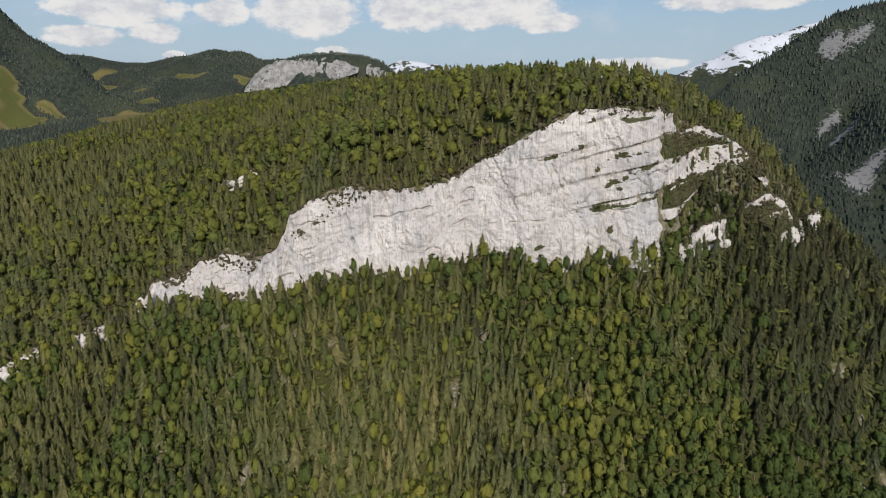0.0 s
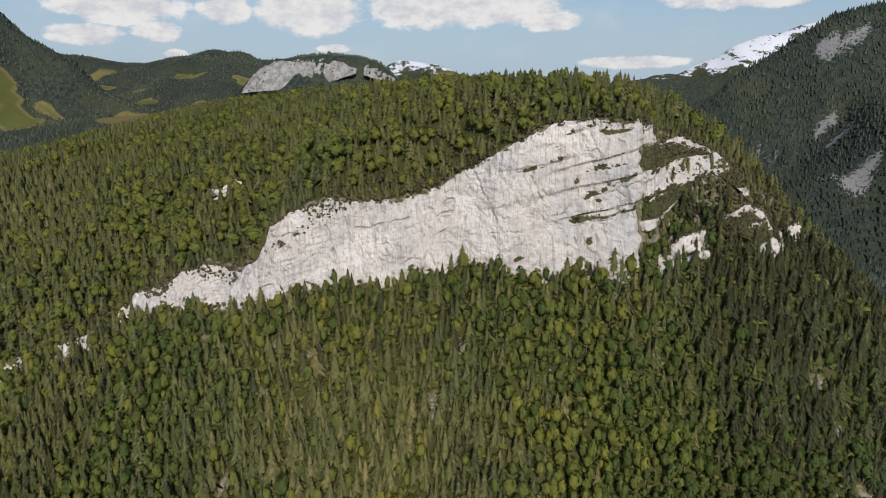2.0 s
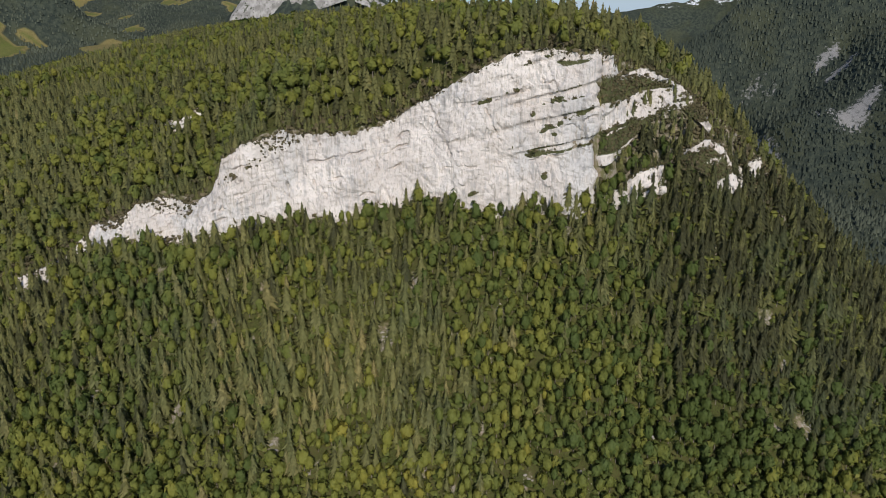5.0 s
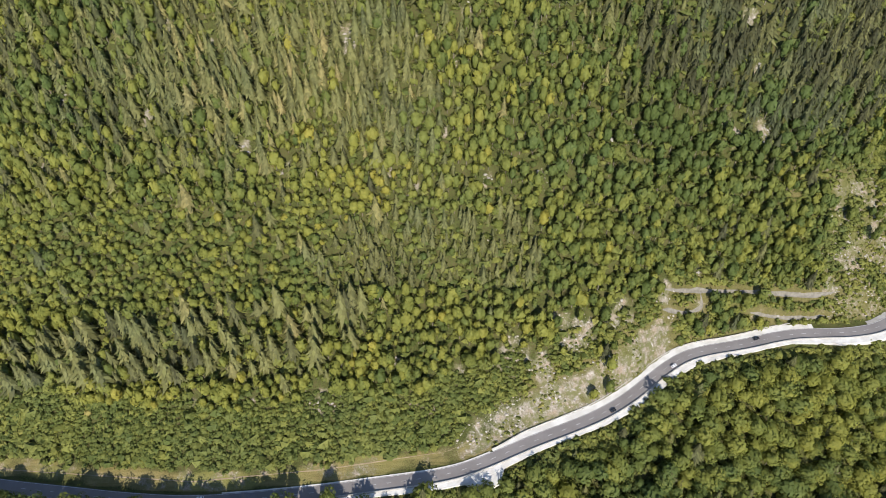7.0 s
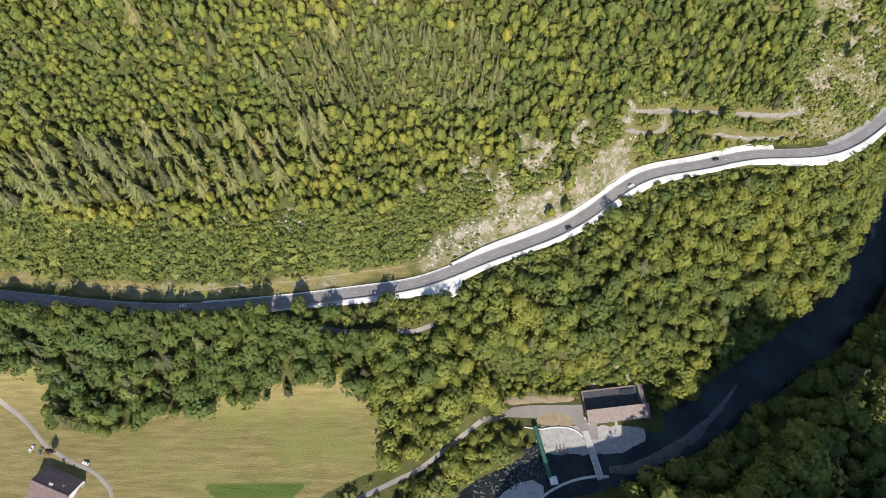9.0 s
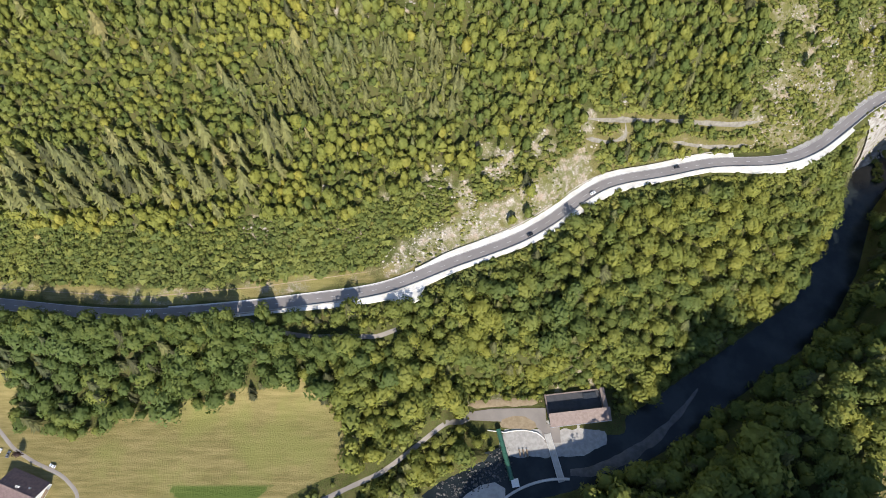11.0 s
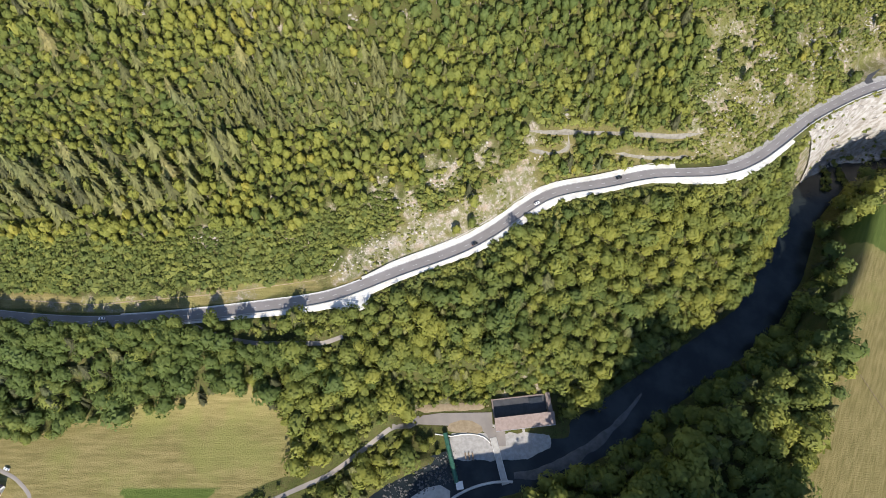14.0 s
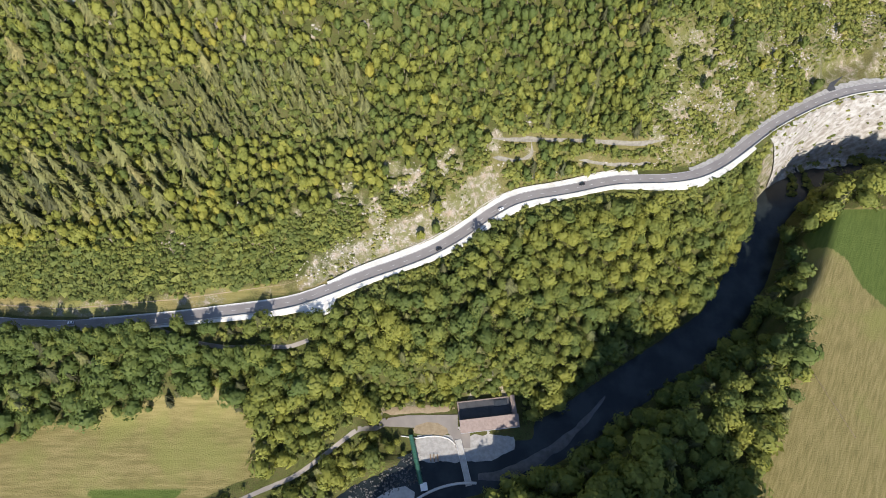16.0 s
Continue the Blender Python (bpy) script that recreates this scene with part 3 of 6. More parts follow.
def bare_zones(x, y):
    """How bare the land is, 0 to 1: the road cut, the scree and the rocky bluff, slides in the wood."""
    d = y - road_mid(x)
    x = x + 9 * fbm(x, y, 16, 201, 4, 0.6)
    y = y + 7 * fbm(x, y, 13, 207, 4, 0.6)
    cut = smooth(d, 5, 9) * (1 - smooth(d, 20, 36)) * smooth(x, -112, -80) * (1 - smooth(x, 25, 60))
    ledge = smooth(d, 5, 8) * (1 - smooth(d, 14, 24)) * smooth(x, 40, 60) * (1 - smooth(x, 150, 180)) * 0.5
    bluff = smooth(d, 5, 9) * (1 - smooth(d, 75, 105)) * smooth(x, 135, 165)
    below = smooth(-d, 5, 8) * (1 - smooth(-d, 26, 40)) * smooth(x, 252, 268)
    slides = 0
    for px, py, r in ((-229, 200, 9), (-151, 318, 6), (-197, 350, 5), (-203, 418, 6), (-94, 377, 6), (105, 350, 8), (-320, 374, 7), (-22, 244, 11), (-62, 232, 9), (-180, 203, 12), (174, 296, 15), (160, 284, 12), (300, 360, 20), (272, 350, 15), (205, 310, 9), (-27, 240, 18), (-68, 228, 15), (10, 253, 16), (37, 271, 14), (-101, 216, 13), (-48, 222, 14), (-120, 200, 11), (-137, 219, 8), (-176, 207, 8), (-231, 202, 8), (-263, 196, 7), (63, 268, 8), (266, 350, 17), (215, 326, 13), (166, 301, 11), (150, 295, 10), (172, 319, 9), (213, 307, 10), (319, 388, 10), (351, 409, 12), (179, 336, 8), (36, 128, 9), (49, 119, 7), (20, 117, 9), (-8, 130, 6), (-25, 112, 10), (-45, 108, 7)):
        slides = np.maximum(slides, 0.9 - 0.9 * smooth(np.hypot(x - px, (y - py) * 1.4), r * 0.2, r * 1.25))
    for px, py, r in SMALL_SLIDES:
        slides = np.maximum(slides, 1 - smooth(np.hypot((x - px) * 1.5, y - py), r * 0.4, r * 1.2))
    slides = slides * (0.78 + 0.6 * fbm(x, y, 6, 247, 3))
    return np.clip(np.maximum.reduce([cut * (0.82 + 0.35 * fbm(x, y, 14, 213, 3)), ledge * 0.7, bluff * 0.53, below, slides]), 0, 1)


ragged_x, ragged_y = GX + 4 * fbm(GX, GY, 12, 151, 3), GY + 4 * fbm(GX, GY, 12, 157, 3)


def share(x, y, poly, soft=3.0):
    """How far points lie within a field, 0 to 1 across its edge."""
    d = line_distance(x, y, poly + poly[:1])
    return smooth(np.where(inside(x, y, poly), d, -d), -soft, soft)


meadow = np.maximum(share(ragged_x, ragged_y - 6, FIELD_WEST), share(ragged_x, ragged_y, FIELD_EAST))
verge = smooth(GY - road_mid(GX), 4, 7) * (1 - smooth(GY - road_mid(GX), 14, 22)) * (1 - smooth(GX, -75, -50))
lower = smooth(GY, 1400, 1700) * smooth(fbm(GX, GY, 420, 77, 4), 0.02, 0.12) * (1 - smooth(GZ, 430, 640)) * (GX < 0)
rise = GY - road_mid(GX)
dry = smooth(rise, 5, 9) * np.where(GX > 125, 1 - smooth(rise, 80, 115), 1 - smooth(rise, 35, 52)) * smooth(GX, -85, -55)
meadow = np.maximum.reduce([meadow, verge * (0.54 + 0.5 * fbm(GX, GY, 22, 217, 4)), lower, far_meadows(GX, GY) * (GX < 0), 0.47 * dry * (GY < 520)])
steep_far = smooth(np.hypot(np.gradient(GZ, gx, axis=0), np.gradient(GZ, gy, axis=1)), 1.5, 2.0) * (GY > 900) * 0.8
crags = 0 * GX
for cx_, cy_, wide_, deep_ in ((983, 1932, 44, 44), (1045, 1905, 60, 34), (917, 1784, 46, 26), (925, 1720, 50, 26), (864, 1540, 62, 30), (831, 1580, 34, 20), (905, 1548, 46, 24)):
    crags = np.maximum(crags, 0.8 * (1 - smooth(np.hypot((GX - cx_) / wide_, (GY - cy_) / deep_), 0.5, 1.1)))
rock = np.maximum.reduce([crags, verge * (0.36 + 0.55 * fbm(GX * 0.5, GY * 2, 14, 219, 4)), np.where((GY < 520) & (GY > 0), bare_zones(GX, GY), 0), steep_far,
                          np.where((GY > foot_y(GX) - 4) & (GY < rim_y(GX) + 2) & (GX > -420) & (GX < 120), 0.9, 0.0)])
white = smooth(GY, 4080, 4250) * smooth(GZ, 430, 620) * 0.66
lush_zone = np.maximum(far_meadows(GX, GY) * (GY > 1500) * 0.54, np.maximum(share(GX, GY, FIELD_GREEN, 2.2), share(GX, GY, [(-236, 48), (-168, 48), (-190, 30), (-215, 30)], 2.2)))
colour = np.stack([meadow, rock, white, lush_zone], -1).reshape(-1, 4)
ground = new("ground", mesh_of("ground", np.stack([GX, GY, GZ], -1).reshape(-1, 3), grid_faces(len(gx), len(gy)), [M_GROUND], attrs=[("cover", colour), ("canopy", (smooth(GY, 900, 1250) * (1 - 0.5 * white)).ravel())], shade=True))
tagged(ground, "valley floor, wooded slopes and distant mountain ranges", "ground", kind="structure")


# ---- limestone cliffs ----
FACES = []


# clefts and open bedding joints in the great face: line over x and height, width, depth
CLEFTS = (([(-246, 346), (-242, 332), (-239, 320)], 0.9, 5.0), ([(-222, 332), (-219, 324)], 0.7, 3.0), ([(-141, 383), (-132, 364), (-127, 352)], 0.7, 3.5), ([(-225, 344), (-209, 347), (-189, 351), (-165, 358), (-157, 364)], 0.8, 3.5),
          ([(-112, 385), (-101, 385), (-88, 390), (-74, 395)], 0.9, 4.0), ([(-82, 346), (-58, 351), (-40, 358)], 0.7, 3.0), ([(-27, 399), (-24, 396)], 2.0, 6.0), ([(-283, 337), (-270, 333)], 0.8, 3.0), ([(-104, 383), (-97, 370), (-92, 360)], 0.7, 2.5), ([(-330, 305), (-312, 309), (-290, 318)], 0.7, 3.0), ([(-60, 368), (-30, 378)], 0.9, 3.5), ([(-130, 343), (-100, 345), (-70, 352)], 0.6, 2.5))


# grown-over shelves that rise with the beds
SHELVES = ([(-84, 357), (-64, 369), (-44, 379), (-31, 384)], [(-72, 378), (-56, 388), (-42, 394)], [(-64, 338), (-42, 350), (-24, 359)], [(-58, 366), (-50, 371)], [(-128, 318), (-112, 326), (-104, 330)], [(-108, 386), (-94, 391), (-82, 394)])


def rock_face(name, x0, x1, foot, rim, back0, back1, label, seed, grow=0.0, dx=1.1, dz=1.1, stone=None):
    """A broken limestone face between two lines given as heights over x; back0 and back1: its distance north at foot and rim."""
    xs = np.arange(x0, x1 + dx, dx)
    lo, hi = foot(xs), rim(xs)
    rows = max(8, int(np.max(hi - lo) / dz))
    v = np.linspace(0, 1, rows)[None, :]
    X = np.repeat(xs[:, None], rows, 1)
    if dx < 2:
        X = X + 8 * fbm(v * 70 + 0 * X, 0 * X + seed, 15, seed + 23, 4, 0.6) * np.maximum(smooth(X, x1 - 36, x1), 1 - smooth(X, x0, x0 + 20))
    end = smooth(xs, x0, x0 + 8) * (1 - smooth(xs, x1 - 8, x1))
    Z = lo[:, None] + (hi - lo)[:, None] * v + (7.0 if dx < 2 else 11.0) * fbm(X, X * 0 + 3, 13 if dx < 2 else 60, seed + 5, 5, 0.65) * smooth(v, 0.5, 1) + 1.5 * fbm(X, v * 40, 4, seed + 7)
    dip = Z - 0.24 * X
    beds = fbm(dip * 1.0, X * 0.06, 9, seed + 1, 3)
    ledge = smooth(beds, 0.16, 0.34) * (0.25 + 0.75 * smooth(X, -150, -60))
    flutes = fbm(X, Z * 0.10, 9, seed + 2, 4)
    lumps = fbm(X, Z, 30, seed + 3, 5, 0.55)
    crack = smooth(np.abs(fbm(X + 0.25 * Z, Z * 0.18, 34, seed + 4, 3)), 0.0, 0.03)
    Y = back0(xs)[:, None] + (back1(xs) - back0(xs))[:, None] * v ** 1.4
    Y = Y + 2.4 * ledge + 2.0 * flutes + 4.2 * lumps + 2.4 * (1 - crack) * smooth(fbm(X, Z, 26, seed + 12, 2), -0.05, 0.2) + 1.3 * fbm(X, Z, 3.4, seed + 6, 3) + 1.8 * (np.floor(2.2 * fbm(X + 0.3 * Z, Z * 0.35, 17, seed + 21, 2)) / 2.2) + 7 * (1 - end)[:, None] - 2.0
    if dx < 2:
        bend_x, bend_z = X + 1.6 * fbm(X, Z, 7, seed + 14, 3), Z + 1.6 * fbm(X, Z, 7, seed + 15, 3)
        for line, wide, deep in CLEFTS:
            Y = Y + 0.75 * deep * smooth(fbm(X, Z, 7, seed + 17, 2), -0.45, 0.15) * (1 - smooth(line_distance(bend_x, bend_z, line), wide * 0.4, wide * 1.5))
    if dx < 2:
        joint_rng = random.Random(seed)
        for _ in range(int((x1 - x0) / 6)):
            jx, along = joint_rng.uniform(x0, x1), joint_rng.uniform(5, 24)
            jz = float(foot(np.array([jx]))[0] + joint_rng.uniform(0.1, 0.95) * (rim(np.array([jx]))[0] - foot(np.array([jx]))[0]))
            rise = joint_rng.uniform(0.22, 0.48) if joint_rng.random() < 0.7 else joint_rng.uniform(-3, -1.5)
            run = along / math.hypot(1, rise)
            line = [(jx - run / 2, jz - rise * run / 2), (jx, jz + joint_rng.uniform(-0.8, 0.8)), (jx + run / 2, jz + rise * run / 2)]
            Y = Y + joint_rng.uniform(0.8, 2.6) * (1 - smooth(line_distance(bend_x, bend_z, line), 0.2, joint_rng.uniform(0.7, 1.6))) * smooth(fbm(X, Z, 5, seed + 16, 2), -0.4, 0.2)
    if grow > 0.5 and dx < 2:
        cover_ = grow * 1.25 * smooth(fbm(dip * 1.4 + 3 * fbm(X, Z, 12, seed + 8, 3), X * 0.16, 11, seed + 18, 4, 0.6), -0.22, 0.06) * (1 - 0.6 * smooth(v, 0.72, 0.86))
    else:
        cover_ = grow * smooth(fbm(X, Z, 11, seed + 8, 4), -0.1, 0.3)
    moss = np.clip((0.15 + 0.85 * smooth(X, -150, -70)) * smooth(np.abs(beds - 0.23), 0.10, 0.0) * smooth(fbm(X, Z, 24, seed + 9), -0.05, 0.25) * 0.8 + cover_ + smooth(v, 0.9, 1.0) * 0.3, 0, 1)
    if dx < 2:
        for line in SHELVES:
            moss = np.maximum(moss, 0.9 * (1 - smooth(line_distance(bend_x, bend_z, line), 0.8, 2.2)) * smooth(fbm(X, Z, 8, seed + 19, 3), -0.25, 0.1))
    if dx < 2:
        FACES.append((X, Y, Z, np.broadcast_to(moss, X.shape)))
    me = mesh_of(name, np.stack([X, Y, Z], -1).reshape(-1, 3), grid_faces(len(xs), rows)[:, ::-1], [stone or M_CLIFF], attrs=[("moss", np.broadcast_to(moss, X.shape).ravel())], shade=False)
    return tagged(new(name, me), label, "cliff", kind="structure")


def table(xs, zs):
    return lambda x: np.interp(x, xs, zs)


def foot_line(x):
    return np.interp(x, CLIFF_X, FOOT_Z)


def rim_line(x):
    return np.interp(x, CLIFF_X, RIM_Z)


rock_face("cliff_main", -398, -22, lambda x: foot_line(x) - 9, lambda x: rim_line(x) + 0.5, lambda x: foot_y(x) - 1, lambda x: rim_y(x) - 3,
          "great pale grey limestone cliff streaked with seepage", 40, 0.12)
rock_face("cliff_east", -28, 62, lambda x: foot_line(x) + 28 + 10 * np.sin(x / 19), lambda x: rim_line(x) + 0.5, lambda x: foot_y(x) + (28 + 10 * np.sin(x / 19)) / (rim_line(x) - foot_line(x)) * (rim_y(x) - foot_y(x)) - 1, lambda x: rim_y(x) - 2,
          "broken grey limestone face with grassy ledges", 60, 0.68)
rock_face("cliff_band_east", 30, 96, lambda x: foot_line(x) - 5 - 6 * np.sin(x / 9), lambda x: foot_line(x) + 19 + 5 * np.sin(x / 7), lambda x: foot_y(x) - 3, lambda x: foot_y(x) + 8,
          "low band of grey limestone among pines", 70, 0.6)
rock_face("cliff_band_middle", -75, 28, lambda x: foot_line(x) - 12, lambda x: foot_line(x) + 6 + 4 * np.sin(x / 8), lambda x: foot_y(x) - 8, lambda x: foot_y(x) + 2,
          "narrow band of pale limestone above the wood", 75, 0.4)
rock_face("cliff_band_west", -452, -400, lambda x: np.interp(x, CLIFF_X, FOOT_Z) - 6, lambda x: np.interp(x, CLIFF_X, RIM_Z) + 4, lambda x: foot_y(x) - 2, lambda x: foot_y(x) + 9,
          "short band of pale limestone in the wood", 80, 0.35)
rock_face("cliff_band_far_west", -520, -474, lambda x: np.interp(x, CLIFF_X, FOOT_Z) - 6, lambda x: np.interp(x, CLIFF_X, RIM_Z) + 5, lambda x: foot_y(x) - 2, lambda x: foot_y(x) + 9,
          "small outcrop of pale limestone in the wood", 85, 0.35)
rock_face("cliff_outcrop", -364, -338, lambda x: ground_z(x, x * 0 + 537) - 3, lambda x: ground_z(x, x * 0 + 541) + 8, lambda x: x * 0 + 537, lambda x: x * 0 + 545,
          "grey rock outcrop among the trees", 90, 0.3)


# ---- road, river ----
def ribbon(name, xs, left, right, lift, mat, label, category, centre=road_mid, level=road_z, kind="structure", thick=0.0):
    """A strip along the road between two offsets from its middle (north is positive)."""
    ys, zs = centre(xs), level(xs)
    tx, ty = np.gradient(xs), np.gradient(ys)
    n = np.hypot(tx, ty)
    nx, ny = -ty / n, tx / n
    left, right = np.broadcast_to(left, xs.shape), np.broadcast_to(right, xs.shape)
    a = np.stack([xs + nx * left, ys + ny * left, zs + lift], -1)
    b = np.stack([xs + nx * right, ys + ny * right, zs + lift], -1)
    rows = [a, b]
    if thick:
        down = np.array([0, 0, thick])
        rows = [a - down, a, b, b - down]
    verts = np.stack(rows, 1).reshape(-1, 3)
    faces = grid_faces(len(xs), len(rows))
    ob = new(name, mesh_of(name, verts, faces, [mat]))
    return tagged(ob, label, category, kind=kind)


rx = np.arange(-620, 520, 2.0)
ribbon("road", rx, 4.1, -4.1, 0.02, M_ASPHALT, "grey two-lane asphalt road along the wooded slope", "road", thick=0.5)
nx_ = np.arange(-78, 146, 1.5)
wide = 1.0 + 3.2 * smooth(nx_, -78, -55) * (0.55 + 0.45 * np.abs(np.sin((nx_ + 70) / 47)))
ribbon("pavement_north", nx_, 4.2 + wide, 4.15, 0.10, M_CONCRETE, "white new concrete shoulder above the road", "shoulder", thick=0.6)
ribbon("wall_north", nx_, 4.2 + wide + 0.45, 4.25 + wide, 1.1, M_CONCRETE_OLD, "low weathered concrete wall behind the road shoulder", "wall", thick=1.8)
wx = np.arange(-240, -78, 1.5)
ribbon("kerb_north", wx, 4.9, 4.15, 0.12, M_CONCRETE, "narrow concrete kerb beside the road", "kerb", thick=0.5)
sx = np.arange(-240, 236, 1.5)
ledge = 5.6 + 1.8 * smooth(sx, -190, -120) + 1.1 * np.sin(sx / 23) * smooth(sx, -120, -80)
ribbon("pavement_south", sx, -4.75, -ledge - 0.6, 0.06, M_CONCRETE, "white new concrete ledge below the road", "ledge", thick=4.0)
ribbon("parapet_south", np.arange(-240, 420, 1.5), -4.25, -4.7, 0.95, M_CONCRETE_OLD, "long concrete parapet along the valley side of the road", "parapet", thick=2.5)
ribbon("layby", np.arange(-100, -74, 1.0), -7.0, -8.0 - 7.5 * smooth(np.arange(-100, -74, 1.0), -100, -93) * (1 - smooth(np.arange(-100, -74, 1.0), -82, -75)) - 1.2 * fbm(np.arange(-100, -74, 1.0), np.zeros(26), 5, 227), -0.1, M_CONCRETE, "pale gravel lay-by beside the road", "layby", thick=3.0)
ex = np.arange(186, 420, 2.0)
ribbon("shoulder_east", ex, 8.2 + 1.5 * np.sin(ex / 17) + 13 * smooth(ex, 302, 314) * (1 - smooth(ex, 342, 354)), 4.15, 0.06, M_GRAVEL, "grey gravel shoulder below the rocky bluff", "shoulder", thick=1.5)
ex = np.arange(314, 334, 1.0)
ribbon("apron_east", ex, 6.0 + 0.75 * (ex - 312), 4.6 + 0.55 * (ex - 314) * (ex > 320), 0.14, M_BITUMEN_SHADE, "dark patch of new asphalt before the bluff", "apron", thick=0.3)

# centre dashes
dash = []
for n, x in enumerate(np.arange(-360, 400, 9.0)):
    xs = np.array([x, x + 1.5, x + 3.0])
    dash.append(xs)
centre_verts, centre_faces = [], []
for xs in dash:
    ys, zs = road_mid(xs), road_z(xs) + 0.03
    for a in range(3):
        centre_verts += [(xs[a], ys[a] + 0.09, zs[a]), (xs[a], ys[a] - 0.09, zs[a])]
    b = len(centre_verts) - 6
    centre_faces += [(b, b + 1, b + 3, b + 2), (b + 2, b + 3, b + 5, b + 4)]
tagged(new("road_marking", mesh_of("road_marking", centre_verts, centre_faces, [M_LINE])), "dashed white centre line on the asphalt", "road marking", kind="structure")
for name, off in (("road_edge_north", 3.7), ("road_edge_south", -3.7)):
    ribbon(name, rx, off + 0.08, off - 0.08, 0.028, M_LINE, "thin white edge line on the asphalt", "road marking")

# water
water_x = np.linspace(-400, 560, 200)
wy = np.interp(water_x, [p[0] for p in RIVER], [p[1] for p in RIVER])
wy = np.convolve(np.pad(wy, 4, mode="edge"), np.ones(9) / 9, "valid")
ribbon("water", water_x, 21.0, -21.0, 0.0, M_WATER, "dark shaded mountain river", "river", centre=lambda x: wy, level=lambda x: 2.0 + 0 * x)


# ---- plants ----
rng = np.random.default_rng(5)


def icosa():
    p = (1 + 5**0.5) / 2
    v = np.array([(-1, p, 0), (1, p, 0), (-1, -p, 0), (1, -p, 0), (0, -1, p), (0, 1, p), (0, -1, -p), (0, 1, -p), (p, 0, -1), (p, 0, 1), (-p, 0, -1), (-p, 0, 1)]) / np.hypot(1, p)
    f = np.array([(0, 11, 5), (0, 5, 1), (0, 1, 7), (0, 7, 10), (0, 10, 11), (1, 5, 9), (5, 11, 4), (11, 10, 2), (10, 7, 6), (7, 1, 8),
                  (3, 9, 4), (3, 4, 2), (3, 2, 6), (3, 6, 8), (3, 8, 9), (4, 9, 5), (2, 4, 11), (6, 2, 10), (8, 6, 7), (9, 8, 1)])
    return v, f


ICO_V, ICO_F = icosa()


def joined(bits):
    """Meshes as (points, triangles, slot) joined into one."""
    vs, fs, ss, ns, n = [], [], [], [], 0
    for v, f, s, *way in bits:
        out = way[0] if way else v * np.array([1, 1, 0]) + np.array([1e-4, 0, 1e-4])
        ns.append(out / np.linalg.norm(out, axis=1, keepdims=True))
        vs.append(v)
        fs.append(f + n)
        ss.append(np.full(len(f), s))
        n += len(v)
    return np.concatenate(vs), np.concatenate(fs), np.concatenate(ss), np.concatenate(ns)


def stem(points, radii, sides=5):
    """A tapered limb through points."""
    points = np.array(points, float)
    ring = np.stack([np.cos(np.arange(sides) * 2 * np.pi / sides), np.sin(np.arange(sides) * 2 * np.pi / sides), np.zeros(sides)], -1)
    v = np.concatenate([p + ring * r for p, r in zip(points, radii)])
    f = []
    for a in range(len(points) - 1):
        for b in range(sides):
            i, j = a * sides + b, a * sides + (b + 1) % sides
            f += [(i, j, j + sides), (i, j + sides, i + sides)]
    return v, np.array(f), 1


def leaf_cloud(centre, radius, count, size, flat=0.9):
    """Loose sprays of leaves over the outside of a lobe, each a small ragged blade."""
    d = rng.normal(size=(count, 3))
    d[:, 2] = np.where(d[:, 2] < -0.3, -d[:, 2], d[:, 2])
    d /= np.linalg.norm(d, axis=1, keepdims=True)
    return sprays_at(centre + d * radius * np.array([1, 1, flat]) * rng.uniform(0.72, 1.15, (count, 1)), d, size)


def sprays_at(mid, d, size, loose=0.38):
    """Ragged leaf blades at those places, turned outwards along d."""
    count = len(mid)
    tip = d + rng.normal(0, loose, (count, 3))
    tip = np.where(np.sum(tip * d, 1, keepdims=True) < 0, -tip, tip)
    tip /= np.linalg.norm(tip, axis=1, keepdims=True)
    a = np.cross(tip, rng.normal(size=(count, 3)))
    a /= np.linalg.norm(a, axis=1, keepdims=True)
    b = np.cross(tip, a)
    s = size * rng.uniform(0.55, 1.35, (count, 1))
    v = np.stack([mid + a * s * 1.25, mid - a * s * 0.5 + b * s * 0.75, mid - a * s * 0.5 - b * s * 0.75], 1).reshape(-1, 3)
    return v, np.arange(count * 3).reshape(-1, 3), 0, np.repeat(0.74 * d + 0.26 * tip + np.array([0, 0, 0.16]), 3, axis=0)


